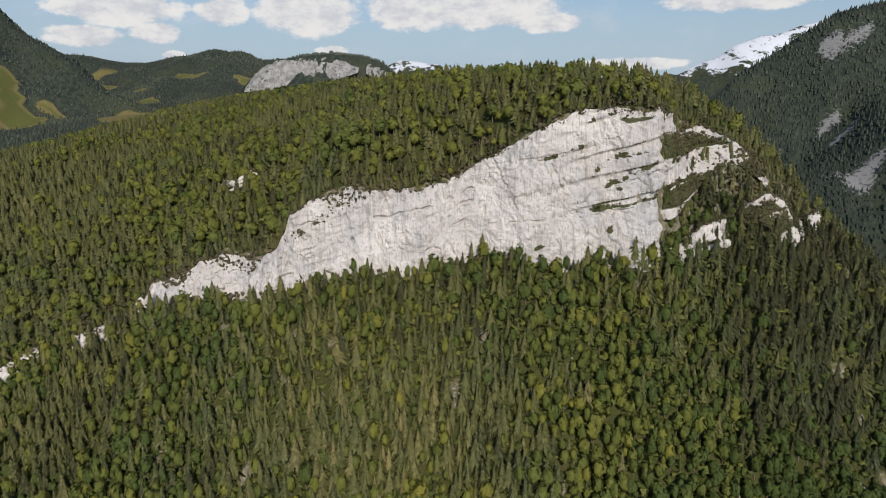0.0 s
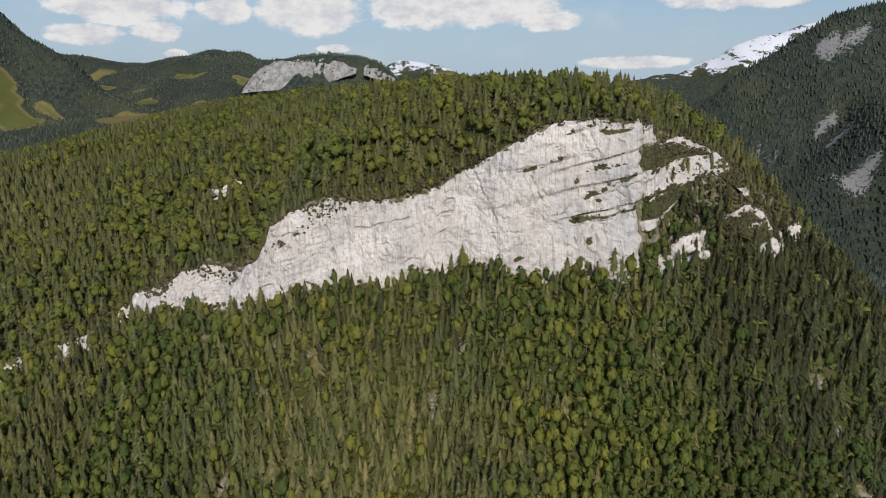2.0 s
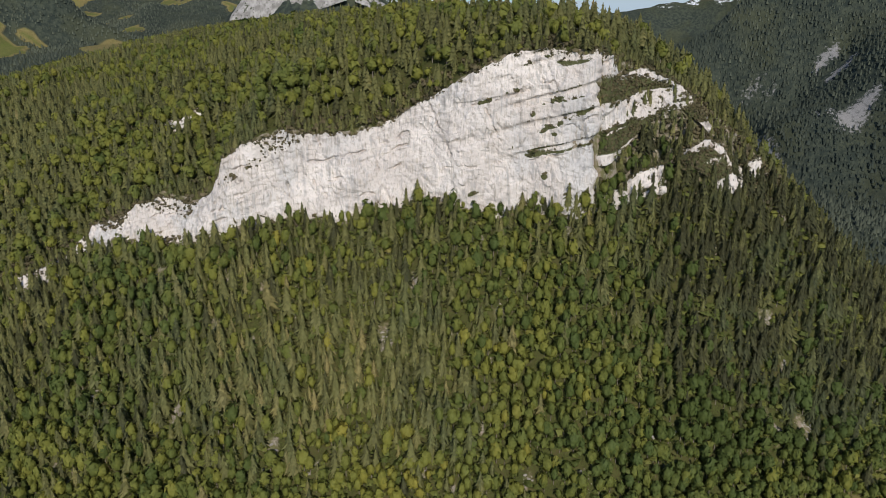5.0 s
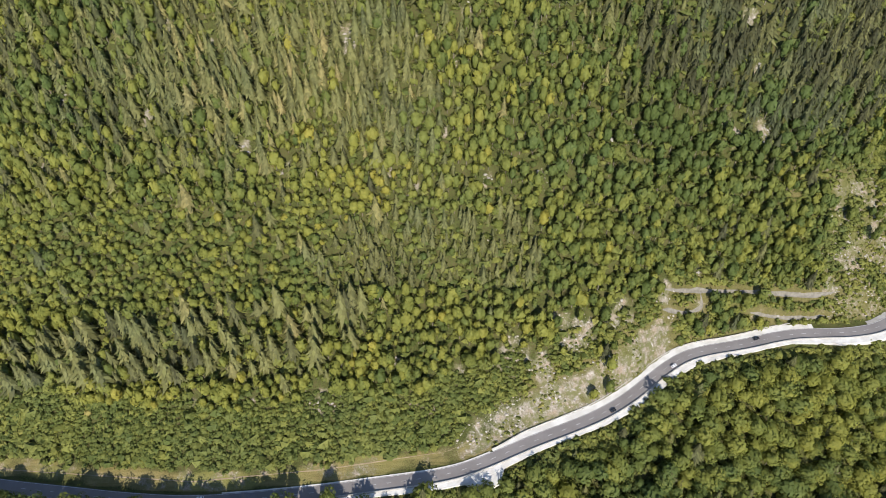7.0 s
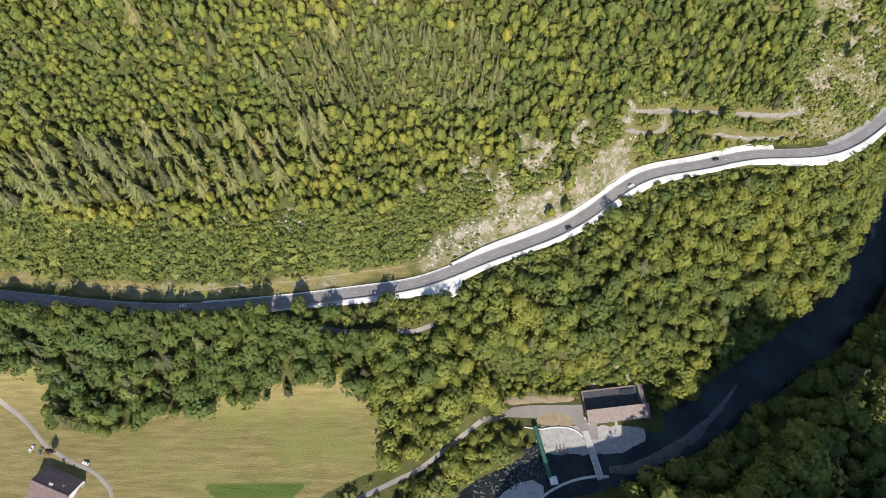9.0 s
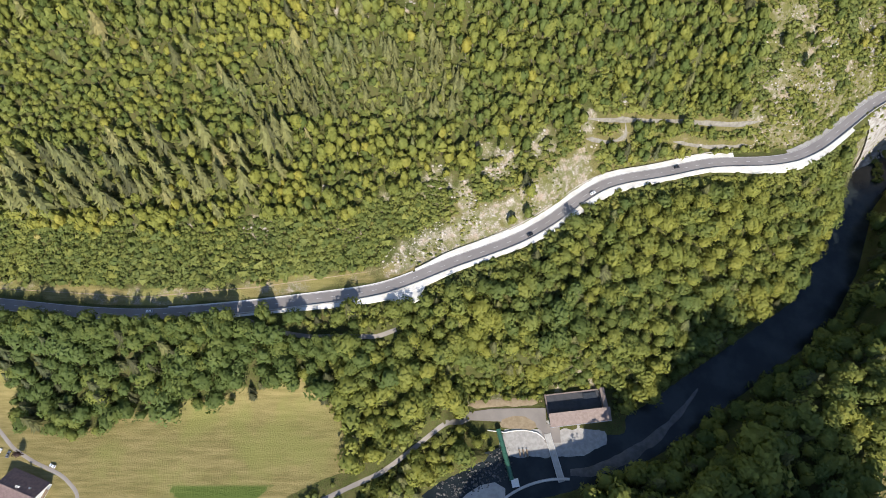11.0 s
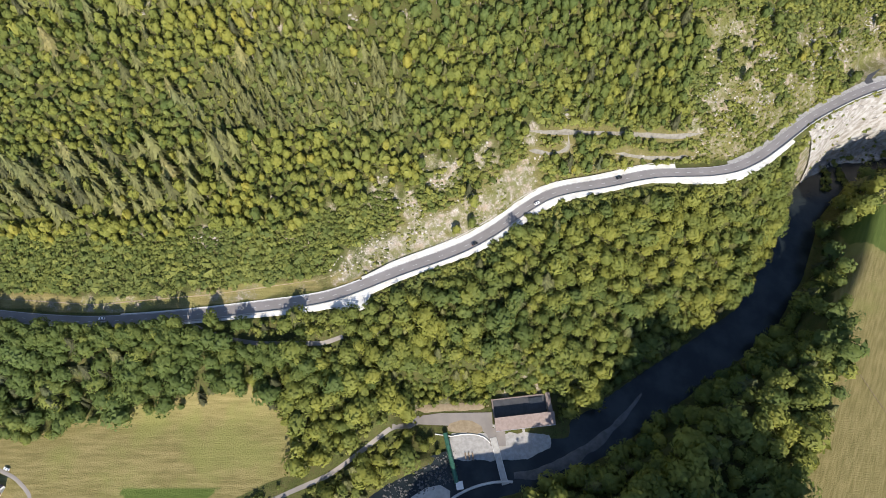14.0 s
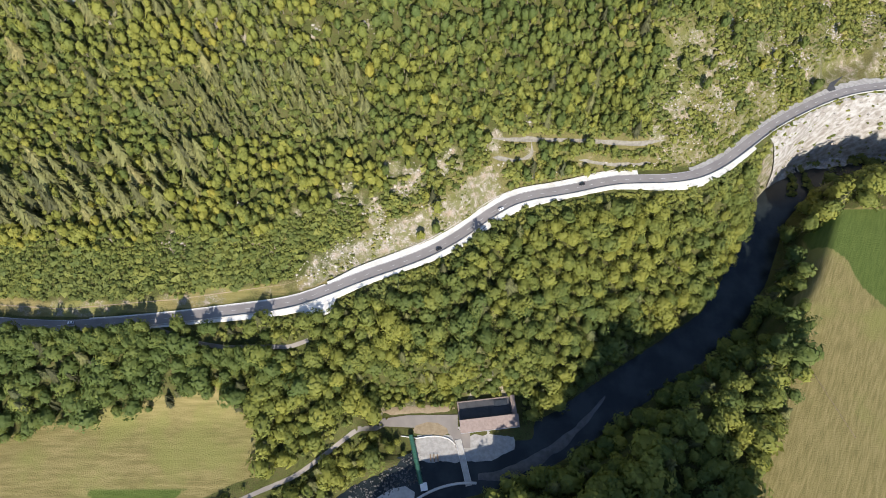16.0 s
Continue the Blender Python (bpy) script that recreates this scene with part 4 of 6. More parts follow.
def broadleaf(lobes, sprays, blade, limbs=True, slim=1.0, heart=0.87):
    """A leafy tree of height 1: trunk, limbs, and one uneven crown swelling into lobes, a dark heart in a coat of leaf sprays."""
    bits = [stem([(0, 0, -0.06), (0.01, 0.0, 0.2), (0.0, 0.01, 0.45)], [0.022, 0.016, 0.009], 4)]
    ways, swell = rng.normal(size=(lobes, 3)) + np.array([0, 0, 0.25]), rng.uniform(0.12, 0.42, lobes)
    ways /= np.linalg.norm(ways, axis=1, keepdims=True)
    core, half = np.array([rng.normal(0, 0.02), rng.normal(0, 0.02), 0.55]), np.array([0.27 * slim * rng.uniform(0.9, 1.1), 0.27 * slim * rng.uniform(0.9, 1.1), 0.41])

    def reach(d):
        return 0.80 + np.sum(swell * np.clip((d @ ways.T - 0.62) / 0.38, 0, 1) ** 1.2, axis=1, keepdims=True)

    d = rng.normal(size=(sprays, 3))
    d[:, 2] = np.where(d[:, 2] < -0.55, -d[:, 2], d[:, 2])
    d /= np.linalg.norm(d, axis=1, keepdims=True)
    out = d / half
    out /= np.linalg.norm(out, axis=1, keepdims=True)
    bits.append((ICO_V * half * reach(ICO_V) * heart + core, ICO_F, 0, ICO_V))
    bits.append(sprays_at(core + d * half * reach(d) * rng.uniform(0.84 if heart > 0.85 else 0.76, 1.06, (sprays, 1)), out, blade))
    if limbs:
        for n in range(3):
            bits.append(stem([(0, 0, 0.2 + 0.07 * n), core + ways[n] * half * 0.8], [0.009, 0.003], 3))
    return joined(bits)


def conifer(tiers, points, wide=0.21, trunk=True):
    """A spruce of height 1: whorls of drooping pointed boughs round a straight stem, about a thin dark heart."""
    bits = [stem([(0, 0, -0.05), (0, 0, 0.5), (0, 0, 0.97)], [0.014, 0.009, 0.002], 3)] if trunk else []
    ang = np.arange(6) * np.pi / 3
    heart = np.vstack([[(0, 0, 0.95)], np.stack([wide * 0.56 * np.cos(ang), wide * 0.56 * np.sin(ang), np.full(6, 0.16)], -1)])
    i = np.arange(6)
    bits.append((heart, np.stack([0 * i, i + 1, (i + 1) % 6 + 1], -1), 0, np.vstack([[(0, 0, 1.0)], np.stack([np.cos(ang), np.sin(ang), np.full(6, 0.5)], -1)])))
    for n in range(tiers):
        u = n / tiers
        z1 = 0.17 + 0.80 * u
        r = (wide * (1 - u) ** 0.85 + 0.014) * rng.uniform(0.88, 1.12)
        count = max(4, int(round(points * (1.15 - 0.6 * u))))
        ang = np.arange(count) * 2 * np.pi / count + rng.uniform(0, 6.28) + rng.normal(0, 0.12, count)
        long = r * rng.uniform(0.7, 1.25, count)
        half = 0.48 * np.pi * r / count + 0.006
        way, side = np.stack([np.cos(ang), np.sin(ang)], -1), np.stack([-np.sin(ang), np.cos(ang)], -1)
        foot = 0.18 * long[:, None] * way
        drop = (0.05 + 0.09 * (1 - u)) * rng.uniform(0.7, 1.3, count)
        tip = np.column_stack([way * long[:, None], z1 - drop])
        mid = way * (long * 0.5)[:, None]
        left = np.column_stack([mid + side * half, z1 - drop * 0.45])
        right = np.column_stack([mid - side * half, z1 - drop * 0.45])
        root = np.column_stack([foot, np.full(count, z1 + 0.045)])
        v = np.stack([root, right, tip, left], 1).reshape(-1, 3)
        b = np.arange(count)[:, None] * 4
        f = np.concatenate([b + np.array([[0, 1, 2]]), b + np.array([[0, 2, 3]])])
        face = np.column_stack([way, np.full(count, 0.7)]) + rng.normal(0, 0.34, (count, 3))
        bits.append((v, f, 0, np.repeat(face, 4, axis=0)))
    return joined(bits)


def far_cone(sides):
    """A distant conifer of height 1: one ragged cone that stands on the ground."""
    ang = np.arange(sides) * 2 * np.pi / sides + rng.uniform(0, 3)
    rad = 0.2 * rng.uniform(0.6, 1.3, sides)
    ring = np.stack([rad * np.cos(ang), rad * np.sin(ang), rng.uniform(-0.05, 0.1, sides)], -1)
    v = np.vstack([[(rng.normal(0, 0.02), rng.normal(0, 0.02), 1.0)], ring])
    i = np.arange(sides)
    way = np.vstack([[(0, 0, 1.0)], np.stack([np.cos(ang), np.sin(ang), np.full(sides, 0.5)], -1)])
    return joined([(v, np.stack([np.zeros_like(i), i + 1, (i + 1) % sides + 1], -1), 0, way)])


def shrub(lobes, sprays, blade=0.2):
    bits = [stem([(0, 0, -0.1), (0, 0, 0.3)], [0.03, 0.02], 3)]
    for c in range(lobes):
        ang, out = c * 2.4, 0.0 if lobes == 1 else 0.26
        mid = np.array([out * np.cos(ang), out * np.sin(ang), rng.uniform(0.34, 0.56)])
        r = rng.uniform(0.28, 0.42)
        bits.append((ICO_V * (1 + rng.uniform(-0.35, 0.25, (12, 1))) * r * 0.8 + mid, ICO_F, 0, ICO_V))
        bits.append(leaf_cloud(mid, r, sprays, blade))
    return joined(bits)


def plant(name, templates, x, y, tall, broad, tint, mats, label, category, sink=0.3, level=None):
    """Many plants joined into one mesh, each turned, sized and tinted."""
    x, y = np.asarray(x), np.asarray(y)
    if not len(x):
        return None
    z = (ground_z(x, y) if level is None else level) - sink
    V, F, S, A, N, base = [], [], [], [], [], 0
    pick = rng.integers(0, len(templates), len(x))
    turn = rng.uniform(0, 2 * np.pi, len(x))
    for n, (tv, tf, ts, tn) in enumerate(templates):
        who = np.where(pick == n)[0]
        if not len(who):
            continue
        c, s = np.cos(turn[who])[:, None], np.sin(turn[who])[:, None]
        wide = (tall * broad)[who][:, None]
        px = (tv[:, 0] * c - tv[:, 1] * s) * wide + x[who][:, None]
        py = (tv[:, 0] * s + tv[:, 1] * c) * wide + y[who][:, None]
        pz = tv[:, 2] * tall[who][:, None] + z[who][:, None]
        V.append(np.stack([px, py, pz], -1).reshape(-1, 3))
        F.append((tf[None] + (np.arange(len(who)) * len(tv))[:, None, None]).reshape(-1, 3) + base)
        S.append(np.tile(ts, len(who)))
        A.append(np.repeat(tint[who], len(tv)))
        N.append(np.stack([tn[:, 0] * c - tn[:, 1] * s, tn[:, 0] * s + tn[:, 1] * c, tn[:, 2] + 0 * c], -1).reshape(-1, 3))
        base += len(who) * len(tv)
    me = mesh_of(name, np.concatenate(V), np.concatenate(F), mats, np.concatenate(S), [("tint", np.concatenate(A))], normals=np.concatenate(N))
    return tagged(new(name, me), label, category, kind="stuff")


def scatter(x0, x1, y0, y1, step):
    """Jittered places, one to each square of that step."""
    x, y = np.meshgrid(np.arange(x0, x1, step), np.arange(y0, y1, step), indexing="ij")
    x = (x + rng.uniform(-0.48, 0.48, x.shape) * step).ravel()
    y = (y + rng.uniform(-0.48, 0.48, y.shape) * step).ravel()
    return x, y


def seen_from_path(x, y):
    """The wedge of land in front of the flight line."""
    return (np.abs(x + 95) < 120 + 0.80 * np.maximum(y, 0) + 120)


LANE = [(-41, 97), (-59, 90), (-70, 82), (-79, 75), (-102, 58), (-132, 42), (-170, 24)]
DRIVE = [(-420, 118), (-375, 100), (-352, 84), (-337, 70), (-322, 62), (-302, 54), (-290, 44), (-284, 20)]
UNDER_LANE = [(-192, 146), (-169, 138), (-147, 135), (-128, 136), (-105, 137), (-92, 142)]
TRACKS = [[(33, 271), (62, 275), (102, 277), (146, 278), (164, 281)], [(36, 262), (52, 263), (66, 267), (64, 274)], [(100, 268), (130, 268), (159, 270)]]


def open_land(x, y):
    """Where no tree stands."""
    d = y - road_mid(x)
    off = inside(x, y, FIELD_WEST) | inside(x, y, FIELD_EAST)
    off |= (d > -12) & (d < 9)
    off |= (x > -102) & (x < -73) & (d > -17) & (d < 0)
    off |= line_distance(x, y, RIVER) < 17
    off |= (x > 298) & (x < 358) & (d > 0) & (d < 30)
    off |= (x > YARD[0] - 2) & (x < YARD[1] + 2) & (y > 70) & (y < YARD[3])
    off |= line_distance(x, y, LANE) < 5.5
    off |= line_distance(x, y, DRIVE) < 4
    off |= (x > -48) & (x < 34) & (y < 84) & (y > 30)
    off |= line_distance(x, y, UNDER_LANE) < 4.0
    for t in TRACKS:
        off |= line_distance(x, y, t) < 4.5
    face = (y > foot_y(x) - 3) & (y < rim_y(x) + 1.5)
    off |= face & (x > -400) & (x < -24)
    off |= face & (x > -24) & (x < 62) & (y > foot_y(x) + 12)
    return off


BROAD = [broadleaf(4, 72, 0.088, False, slim) for slim in (0.8, 0.9, 1.0, 1.1, 0.85, 0.95, 1.0, 0.75, 1.05)]
BROAD_NEAR = [broadleaf(9, 240, 0.054, True, slim, 0.80) for slim in (0.95, 1.1, 1.2, 1.0, 1.15, 1.05)]
SPRUCE = [conifer(8, 9, wide) for wide in (0.21, 0.24, 0.26, 0.30, 0.25, 0.32, 0.23)]
SPRUCE_NEAR = [conifer(15, 11, wide) for wide in (0.23, 0.25, 0.28, 0.24)]
SPRUCE_FAR = [far_cone(6) for _ in range(8)]
BROAD_FAR = [broadleaf(4, 58, 0.09, False) for _ in range(6)]
SHRUBS = [shrub(2, 10, 0.21) for _ in range(6)]


def sizes(n, low, high):
    return rng.uniform(low, high, n)


# slope below the cliff
x, y = scatter(-620, 330, 150, 452, 4.7)
d = y - road_mid(x)
keep = (d > 9) & ~open_land(x, y) & seen_from_path(x, y) & (y < rim_y(x) + 2)
shrub_belt = (d < 46 + 10 * fbm(x, y, 40, 5)) & (x < -60)
cut_zone = (bare_zones(x, y) > 0.35) | ((d < 38) & (x > -108) & (x < 60))
keep &= (rng.uniform(size=len(x)) < 0.9) & ~shrub_belt & ~(cut_zone & (rng.uniform(size=len(x)) < 0.93))
x, y = x[keep], y[keep]
z = ground_z(x, y)
patch = fbm(x, y, 85, 61, 3)
plantation = inside(x, y, [(-172, 288), (-52, 292), (-46, 262), (-110, 258), (-172, 250), (-200, 268)])
row = inside(x, y, [(-420, 228), (-297, 240), (-247, 246), (-205, 247), (-160, 250), (-150, 238), (-190, 213), (-235, 210), (-420, 206)])
coni = 0.05 + 0.42 * smooth(z, 160, 225) + 0.85 * patch * smooth(z, 140, 190)
coni = np.where(row, 0.78, np.where(plantation, 0.85, coni))
coni = coni + 0.35 * smooth(x, -40, 60) * smooth(z, 165, 215)
is_coni = rng.uniform(size=len(x)) < coni
stay = ~(row & is_coni & (rng.uniform(size=len(x)) < 0.5))
x, y, z, patch, is_coni, row, plantation = x[stay], y[stay], z[stay], patch[stay], is_coni[stay], row[stay], plantation[stay]
# yellow-leaved patches; the first also paints a bright glow into the tint
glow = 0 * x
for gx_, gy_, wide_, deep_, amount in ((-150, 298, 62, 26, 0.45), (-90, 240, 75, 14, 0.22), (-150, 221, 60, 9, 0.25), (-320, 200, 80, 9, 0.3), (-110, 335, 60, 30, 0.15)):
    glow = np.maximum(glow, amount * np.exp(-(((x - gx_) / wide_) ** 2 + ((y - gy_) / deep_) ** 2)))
# tint falls eastwards: darker trees there, plus the slope's shade painted in
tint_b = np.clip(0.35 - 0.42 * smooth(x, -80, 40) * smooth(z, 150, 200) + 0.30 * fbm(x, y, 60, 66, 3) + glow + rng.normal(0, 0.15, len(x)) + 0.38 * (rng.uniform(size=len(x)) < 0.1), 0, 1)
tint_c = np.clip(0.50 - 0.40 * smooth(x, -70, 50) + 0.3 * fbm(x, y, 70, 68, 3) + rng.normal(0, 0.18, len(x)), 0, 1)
young = inside(x, y, [(-430, 248), (-300, 246), (-205, 252), (-175, 252), (-60, 255), (-52, 292), (-172, 290), (-260, 292), (-430, 300)])
b, c = ~is_coni, is_coni
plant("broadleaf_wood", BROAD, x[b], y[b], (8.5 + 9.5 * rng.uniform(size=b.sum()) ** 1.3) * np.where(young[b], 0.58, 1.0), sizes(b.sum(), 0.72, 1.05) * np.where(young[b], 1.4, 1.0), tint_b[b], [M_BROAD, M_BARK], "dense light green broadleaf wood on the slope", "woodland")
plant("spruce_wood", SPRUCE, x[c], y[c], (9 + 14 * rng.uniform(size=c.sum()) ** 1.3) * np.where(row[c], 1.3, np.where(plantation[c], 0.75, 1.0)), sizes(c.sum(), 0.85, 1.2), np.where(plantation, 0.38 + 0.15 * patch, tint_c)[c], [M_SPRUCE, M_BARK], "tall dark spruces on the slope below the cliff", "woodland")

# undergrowth on the slope
x, y = scatter(-560, 300, 170, 440, 3.7)
d = y - road_mid(x)
keep = (d > 14) & ~open_land(x, y) & seen_from_path(x, y) & (y < foot_y(x)) & (bare_zones(x, y) < 0.4) & (rng.uniform(size=len(x)) < 0.72)
x, y = x[keep], y[keep]
tint = np.clip(0.25 + 0.3 * fbm(x, y, 40, 62, 3) + rng.normal(0, 0.16, len(x)), 0, 1)
plant("undergrowth", [shrub(1, 9, 0.26) for _ in range(5)], x, y, sizes(len(x), 3.0, 6.5), sizes(len(x), 1.1, 1.8), tint, [M_SHRUB, M_BARK], "dense leafy undergrowth beneath the trees", "shrubs", 0.3)

# wood on the hill above the cliff
x, y = scatter(-1150, 300, 440, 1290, 7.2)
thin = rng.uniform(size=len(x)) < np.where(y > 850, 0.5, np.where(y > 650, 0.8, 1.0))
keep = (y > rim_y(x) + 1) & seen_from_path(x, y) & thin & (y < np.interp(x, CREST_X, CREST_Y) + 45) & (np.hypot(x + 351, y - 534) > 11)
x, y = x[keep], y[keep]
patch = fbm(x, y, 110, 71, 3)
is_coni = rng.uniform(size=len(x)) < np.clip(0.74 + 0.6 * patch, 0.25, 0.97)
edge = smooth(y - rim_y(x), 14, 0)
b, c = ~is_coni, is_coni
tint = np.clip(0.46 + 0.22 * patch + rng.normal(0, 0.12, len(x)), 0, 1)
tall = sizes(len(x), 8, 17) * (1 - 0.4 * edge)
plant("broadleaf_hilltop_wood", BROAD_FAR, x[b], y[b], tall[b], sizes(b.sum(), 1.0, 1.4), tint[b], [M_BROAD, M_BARK], "mixed green wood over the rounded hilltop", "woodland")
plant("spruce_hilltop_wood", [conifer(5, 6, wide, False) for wide in (0.24, 0.28, 0.31, 0.35, 0.29, 0.33)], x[c], y[c], tall[c] * 1.15, sizes(c.sum(), 0.9, 1.3), tint[c], [M_SPRUCE, M_BARK], "olive green conifers over the rounded hilltop", "woodland")

# shrubs: the belt above the road, the cut, the bluff and the ledges of the cliff
x, y = scatter(-420, 400, 140, 440, 2.8)
d = y - road_mid(x)
belt = (d > 17 + 3 * fbm(x, y, 20, 4)) & (d < 52) & (x < np.where(d < 30, -100, -58))
cut = (d > 9) & (d < 58) & (x > -70) & (x < 150) & (fbm(x, y, 9, 13, 4) > np.where(x > 45, -0.5, np.where(d < 30, 0.22, -0.2)) + 0.75 * bare_zones(x, y))
pad = (x > 298) & (x < 358) & (d < 30)
bluff = (d > 8) & (d < 110) & (x > 130) & ~pad & (np.hypot(x - 300, (y - 366) * 1.3) > 13) & (fbm(x, y, 16, 14, 4) > -0.3 + 0.5 * bare_zones(x, y))
south = ((d < -9) & (d > -42) & (x > 240) & (fbm(x, y, 14, 15, 3) > 0.16)) | ((d < -9.5) & (d > np.where(x > 236, -60, -21)) & (line_distance(x, y, RIVER) > 16) & (x > -118) & (x < 256) & ~((x > -102) & (x < -73) & (d > -17)))
free = np.ones(len(x), bool)
for t in TRACKS:
    free &= line_distance(x, y, t) > 2.4
thick = belt & free & (rng.uniform(size=len(x)) < 0.95)
fx_, fy_ = x[thick], y[thick]
plant("thicket", [shrub(3, 11, 0.16) for _ in range(5)], fx_, fy_, sizes(len(fx_), 2.4, 4.6), sizes(len(fx_), 1.0, 1.5), np.clip(0.22 + 0.24 * fbm(fx_, fy_, 18, 18, 3) + rng.normal(0, 0.07, len(fx_)), 0, 1), [M_SHRUB, M_BARK], "even dark green thicket above the road verge", "shrubs", 0.2)
keep = (cut | bluff | south) & free & ~belt
x, y, d = x[keep], y[keep], d[keep]
tint = np.clip(0.38 + 0.3 * fbm(x, y, 25, 17, 3) + rng.normal(0, 0.15, len(x)), 0, 1)
plant("shrubs", SHRUBS, x, y, np.where(x > -60, sizes(len(x), 2.0, 6.0), sizes(len(x), 2.0, 4.4)), sizes(len(x), 0.9, 1.4), tint, [M_SHRUB, M_BARK], "dense young green shrubs beside the road and on the bluff", "shrubs", 0.1)

# low scrub between the ribs of the bluff and over the road cut
x, y = scatter(-112, 400, 170, 440, 2.5)
d = y - road_mid(x)
on_bluff = (x > 128) & (d > 7.5) & (d < 118) & (np.hypot(x - 266, (y - 350) * 1.2) > 12) & (fbm(x, y, 10, 261, 4) > -0.28)
on_cut = (x > -110) & (x < 128) & (d > 8.5) & (d < 44) & (fbm(x, y, 8, 263, 4) > np.where(d < 26, 0.24, -0.12))
keep = (on_bluff | on_cut) & ~((x > 298) & (x < 358) & (d < 30))
for t in TRACKS:
    keep &= line_distance(x, y, t) > 2.6
x, y = x[keep], y[keep]
plant("low_scrub", [shrub(1, 9, 0.24) for _ in range(6)], x, y, sizes(len(x), 0.9, 2.6), sizes(len(x), 1.0, 1.8), np.clip(0.42 + 0.35 * fbm(x, y, 12, 265, 3) + rng.normal(0, 0.16, len(x)), 0, 1), [M_SHRUB, M_BARK], "low olive scrub between the rocks above the road", "shrubs", 0.2)

# brown-green scrub along the rim, on the ledges and at the foot of the cliff
x, y = scatter(-520, 130, 425, 482, 3.1)
g = (y - foot_y(x)) / (rim_y(x) - foot_y(x))
on_rim = (g > 0.70) & (g < 2.1) & (fbm(x, y, 14, 23, 3) > -0.25)
east = (g > -0.4) & (g < 1.1) & (x > -24) & (fbm(x, y, 13, 24, 3) > -0.2)
low = (g < 0.12) & (g > -0.6) & (fbm(x, y, 12, 25, 3) > -0.1)
keep = on_rim | east | low
x, y = x[keep], y[keep]
tint = np.clip(0.3 + 0.35 * fbm(x, y, 20, 27, 3) + rng.normal(0, 0.18, len(x)), 0, 1)
plant("cliff_scrub", [shrub(1, 13, 0.22) for _ in range(6)], x, y, sizes(len(x), 2.4, 6.0), sizes(len(x), 0.8, 1.2), tint, [M_SCRUB, M_BARK], "dull brown-green scrub clinging to the cliff's rim and foot", "shrubs", 0.3)
x, y = scatter(-24, 110, 428, 484, 6.0)
g = (y - foot_y(x)) / (rim_y(x) - foot_y(x))
keep = (g > 0) & (g < 1) & (fbm(x, y, 24, 29, 3) > -0.32)
x, y = x[keep], y[keep]
plant("ledge_pines", [conifer(6, 6, 0.24) for _ in range(4)], x, y, sizes(len(x), 6, 13), sizes(len(x), 0.9, 1.3), sizes(len(x), 0.2, 0.8), [M_SPRUCE, M_BARK], "crooked dark pines on the cliff ledges", "woodland")

# spruces standing against the foot of the great face
x = np.arange(-452, 96, 4.6) + rng.uniform(-2.2, 2.2, 120)[: len(np.arange(-452, 96, 4.6))]
x = x[fbm(x, x * 0 + 9, 26, 241, 3) > -0.25]
y = foot_y(x) - sizes(len(x), 6, 15)
plant("cliff_foot_spruces", SPRUCE, x, y, sizes(len(x), 9, 19), sizes(len(x), 0.8, 1.2), np.clip(rng.normal(0.2, 0.15, len(x)), 0, 1), [M_SPRUCE, M_BARK], "dark spruces standing against the cliff's foot", "woodland")

# pines leaning over the rim
x = np.tile(np.arange(-400, 96, 2.4), 2) + rng.uniform(-1.5, 1.5, 2 * len(np.arange(-400, 96, 2.4)))
x = x[fbm(x, x * 0 + 4, 18, 267, 3) > -0.4]
y = rim_y(x) + sizes(len(x), 0.5, 11)
plant("rim_pines", [conifer(6, 7, wide) for wide in (0.28, 0.33, 0.38)], x, y, sizes(len(x), 5, 11), sizes(len(x), 0.9, 1.3), np.clip(rng.normal(0.42, 0.16, len(x)), 0, 1), [M_SPRUCE, M_BARK], "short olive pines along the cliff's rim", "woodland")

# tufts and bushes rooted on the beds of the face itself
bx, by, bz = [], [], []
for X, Y, Z, mo in FACES:
    pick = (mo > 0.42) & (rng.uniform(size=X.shape) < np.where(X > -26, 0.3, 0.16))
    pick[:, -3:] |= rng.uniform(size=pick[:, -3:].shape) < 0.30
    shelf = smooth(X, -292, -278) * (1 - smooth(X, -236, -218)) * smooth(np.linspace(0, 1, X.shape[1])[None, :], 0.5, 0.75)
    shelf = np.maximum(shelf, (1 - smooth(X, -310, -296)) * 0.96 * smooth(np.linspace(0, 1, X.shape[1])[None, :], 0.35, 0.8))
    pick |= (shelf * (fbm(X, Z, 9, 223, 3) > 0.0) * rng.uniform(size=X.shape)) > 0.82
    bx.append(X[pick])
    by.append(Y[pick])
    bz.append(Z[pick])
bx, by, bz = np.concatenate(bx), np.concatenate(by), np.concatenate(bz)
plant("ledge_bushes", [shrub(1, 10, 0.24) for _ in range(5)], bx, by, sizes(len(bx), 1.2, 3.6), sizes(len(bx), 0.7, 1.2), np.clip(rng.normal(0.4, 0.22, len(bx)), 0, 1), [M_SCRUB, M_BARK], "small bushes rooted on the cliff's ledges", "shrubs", 0.5, bz)

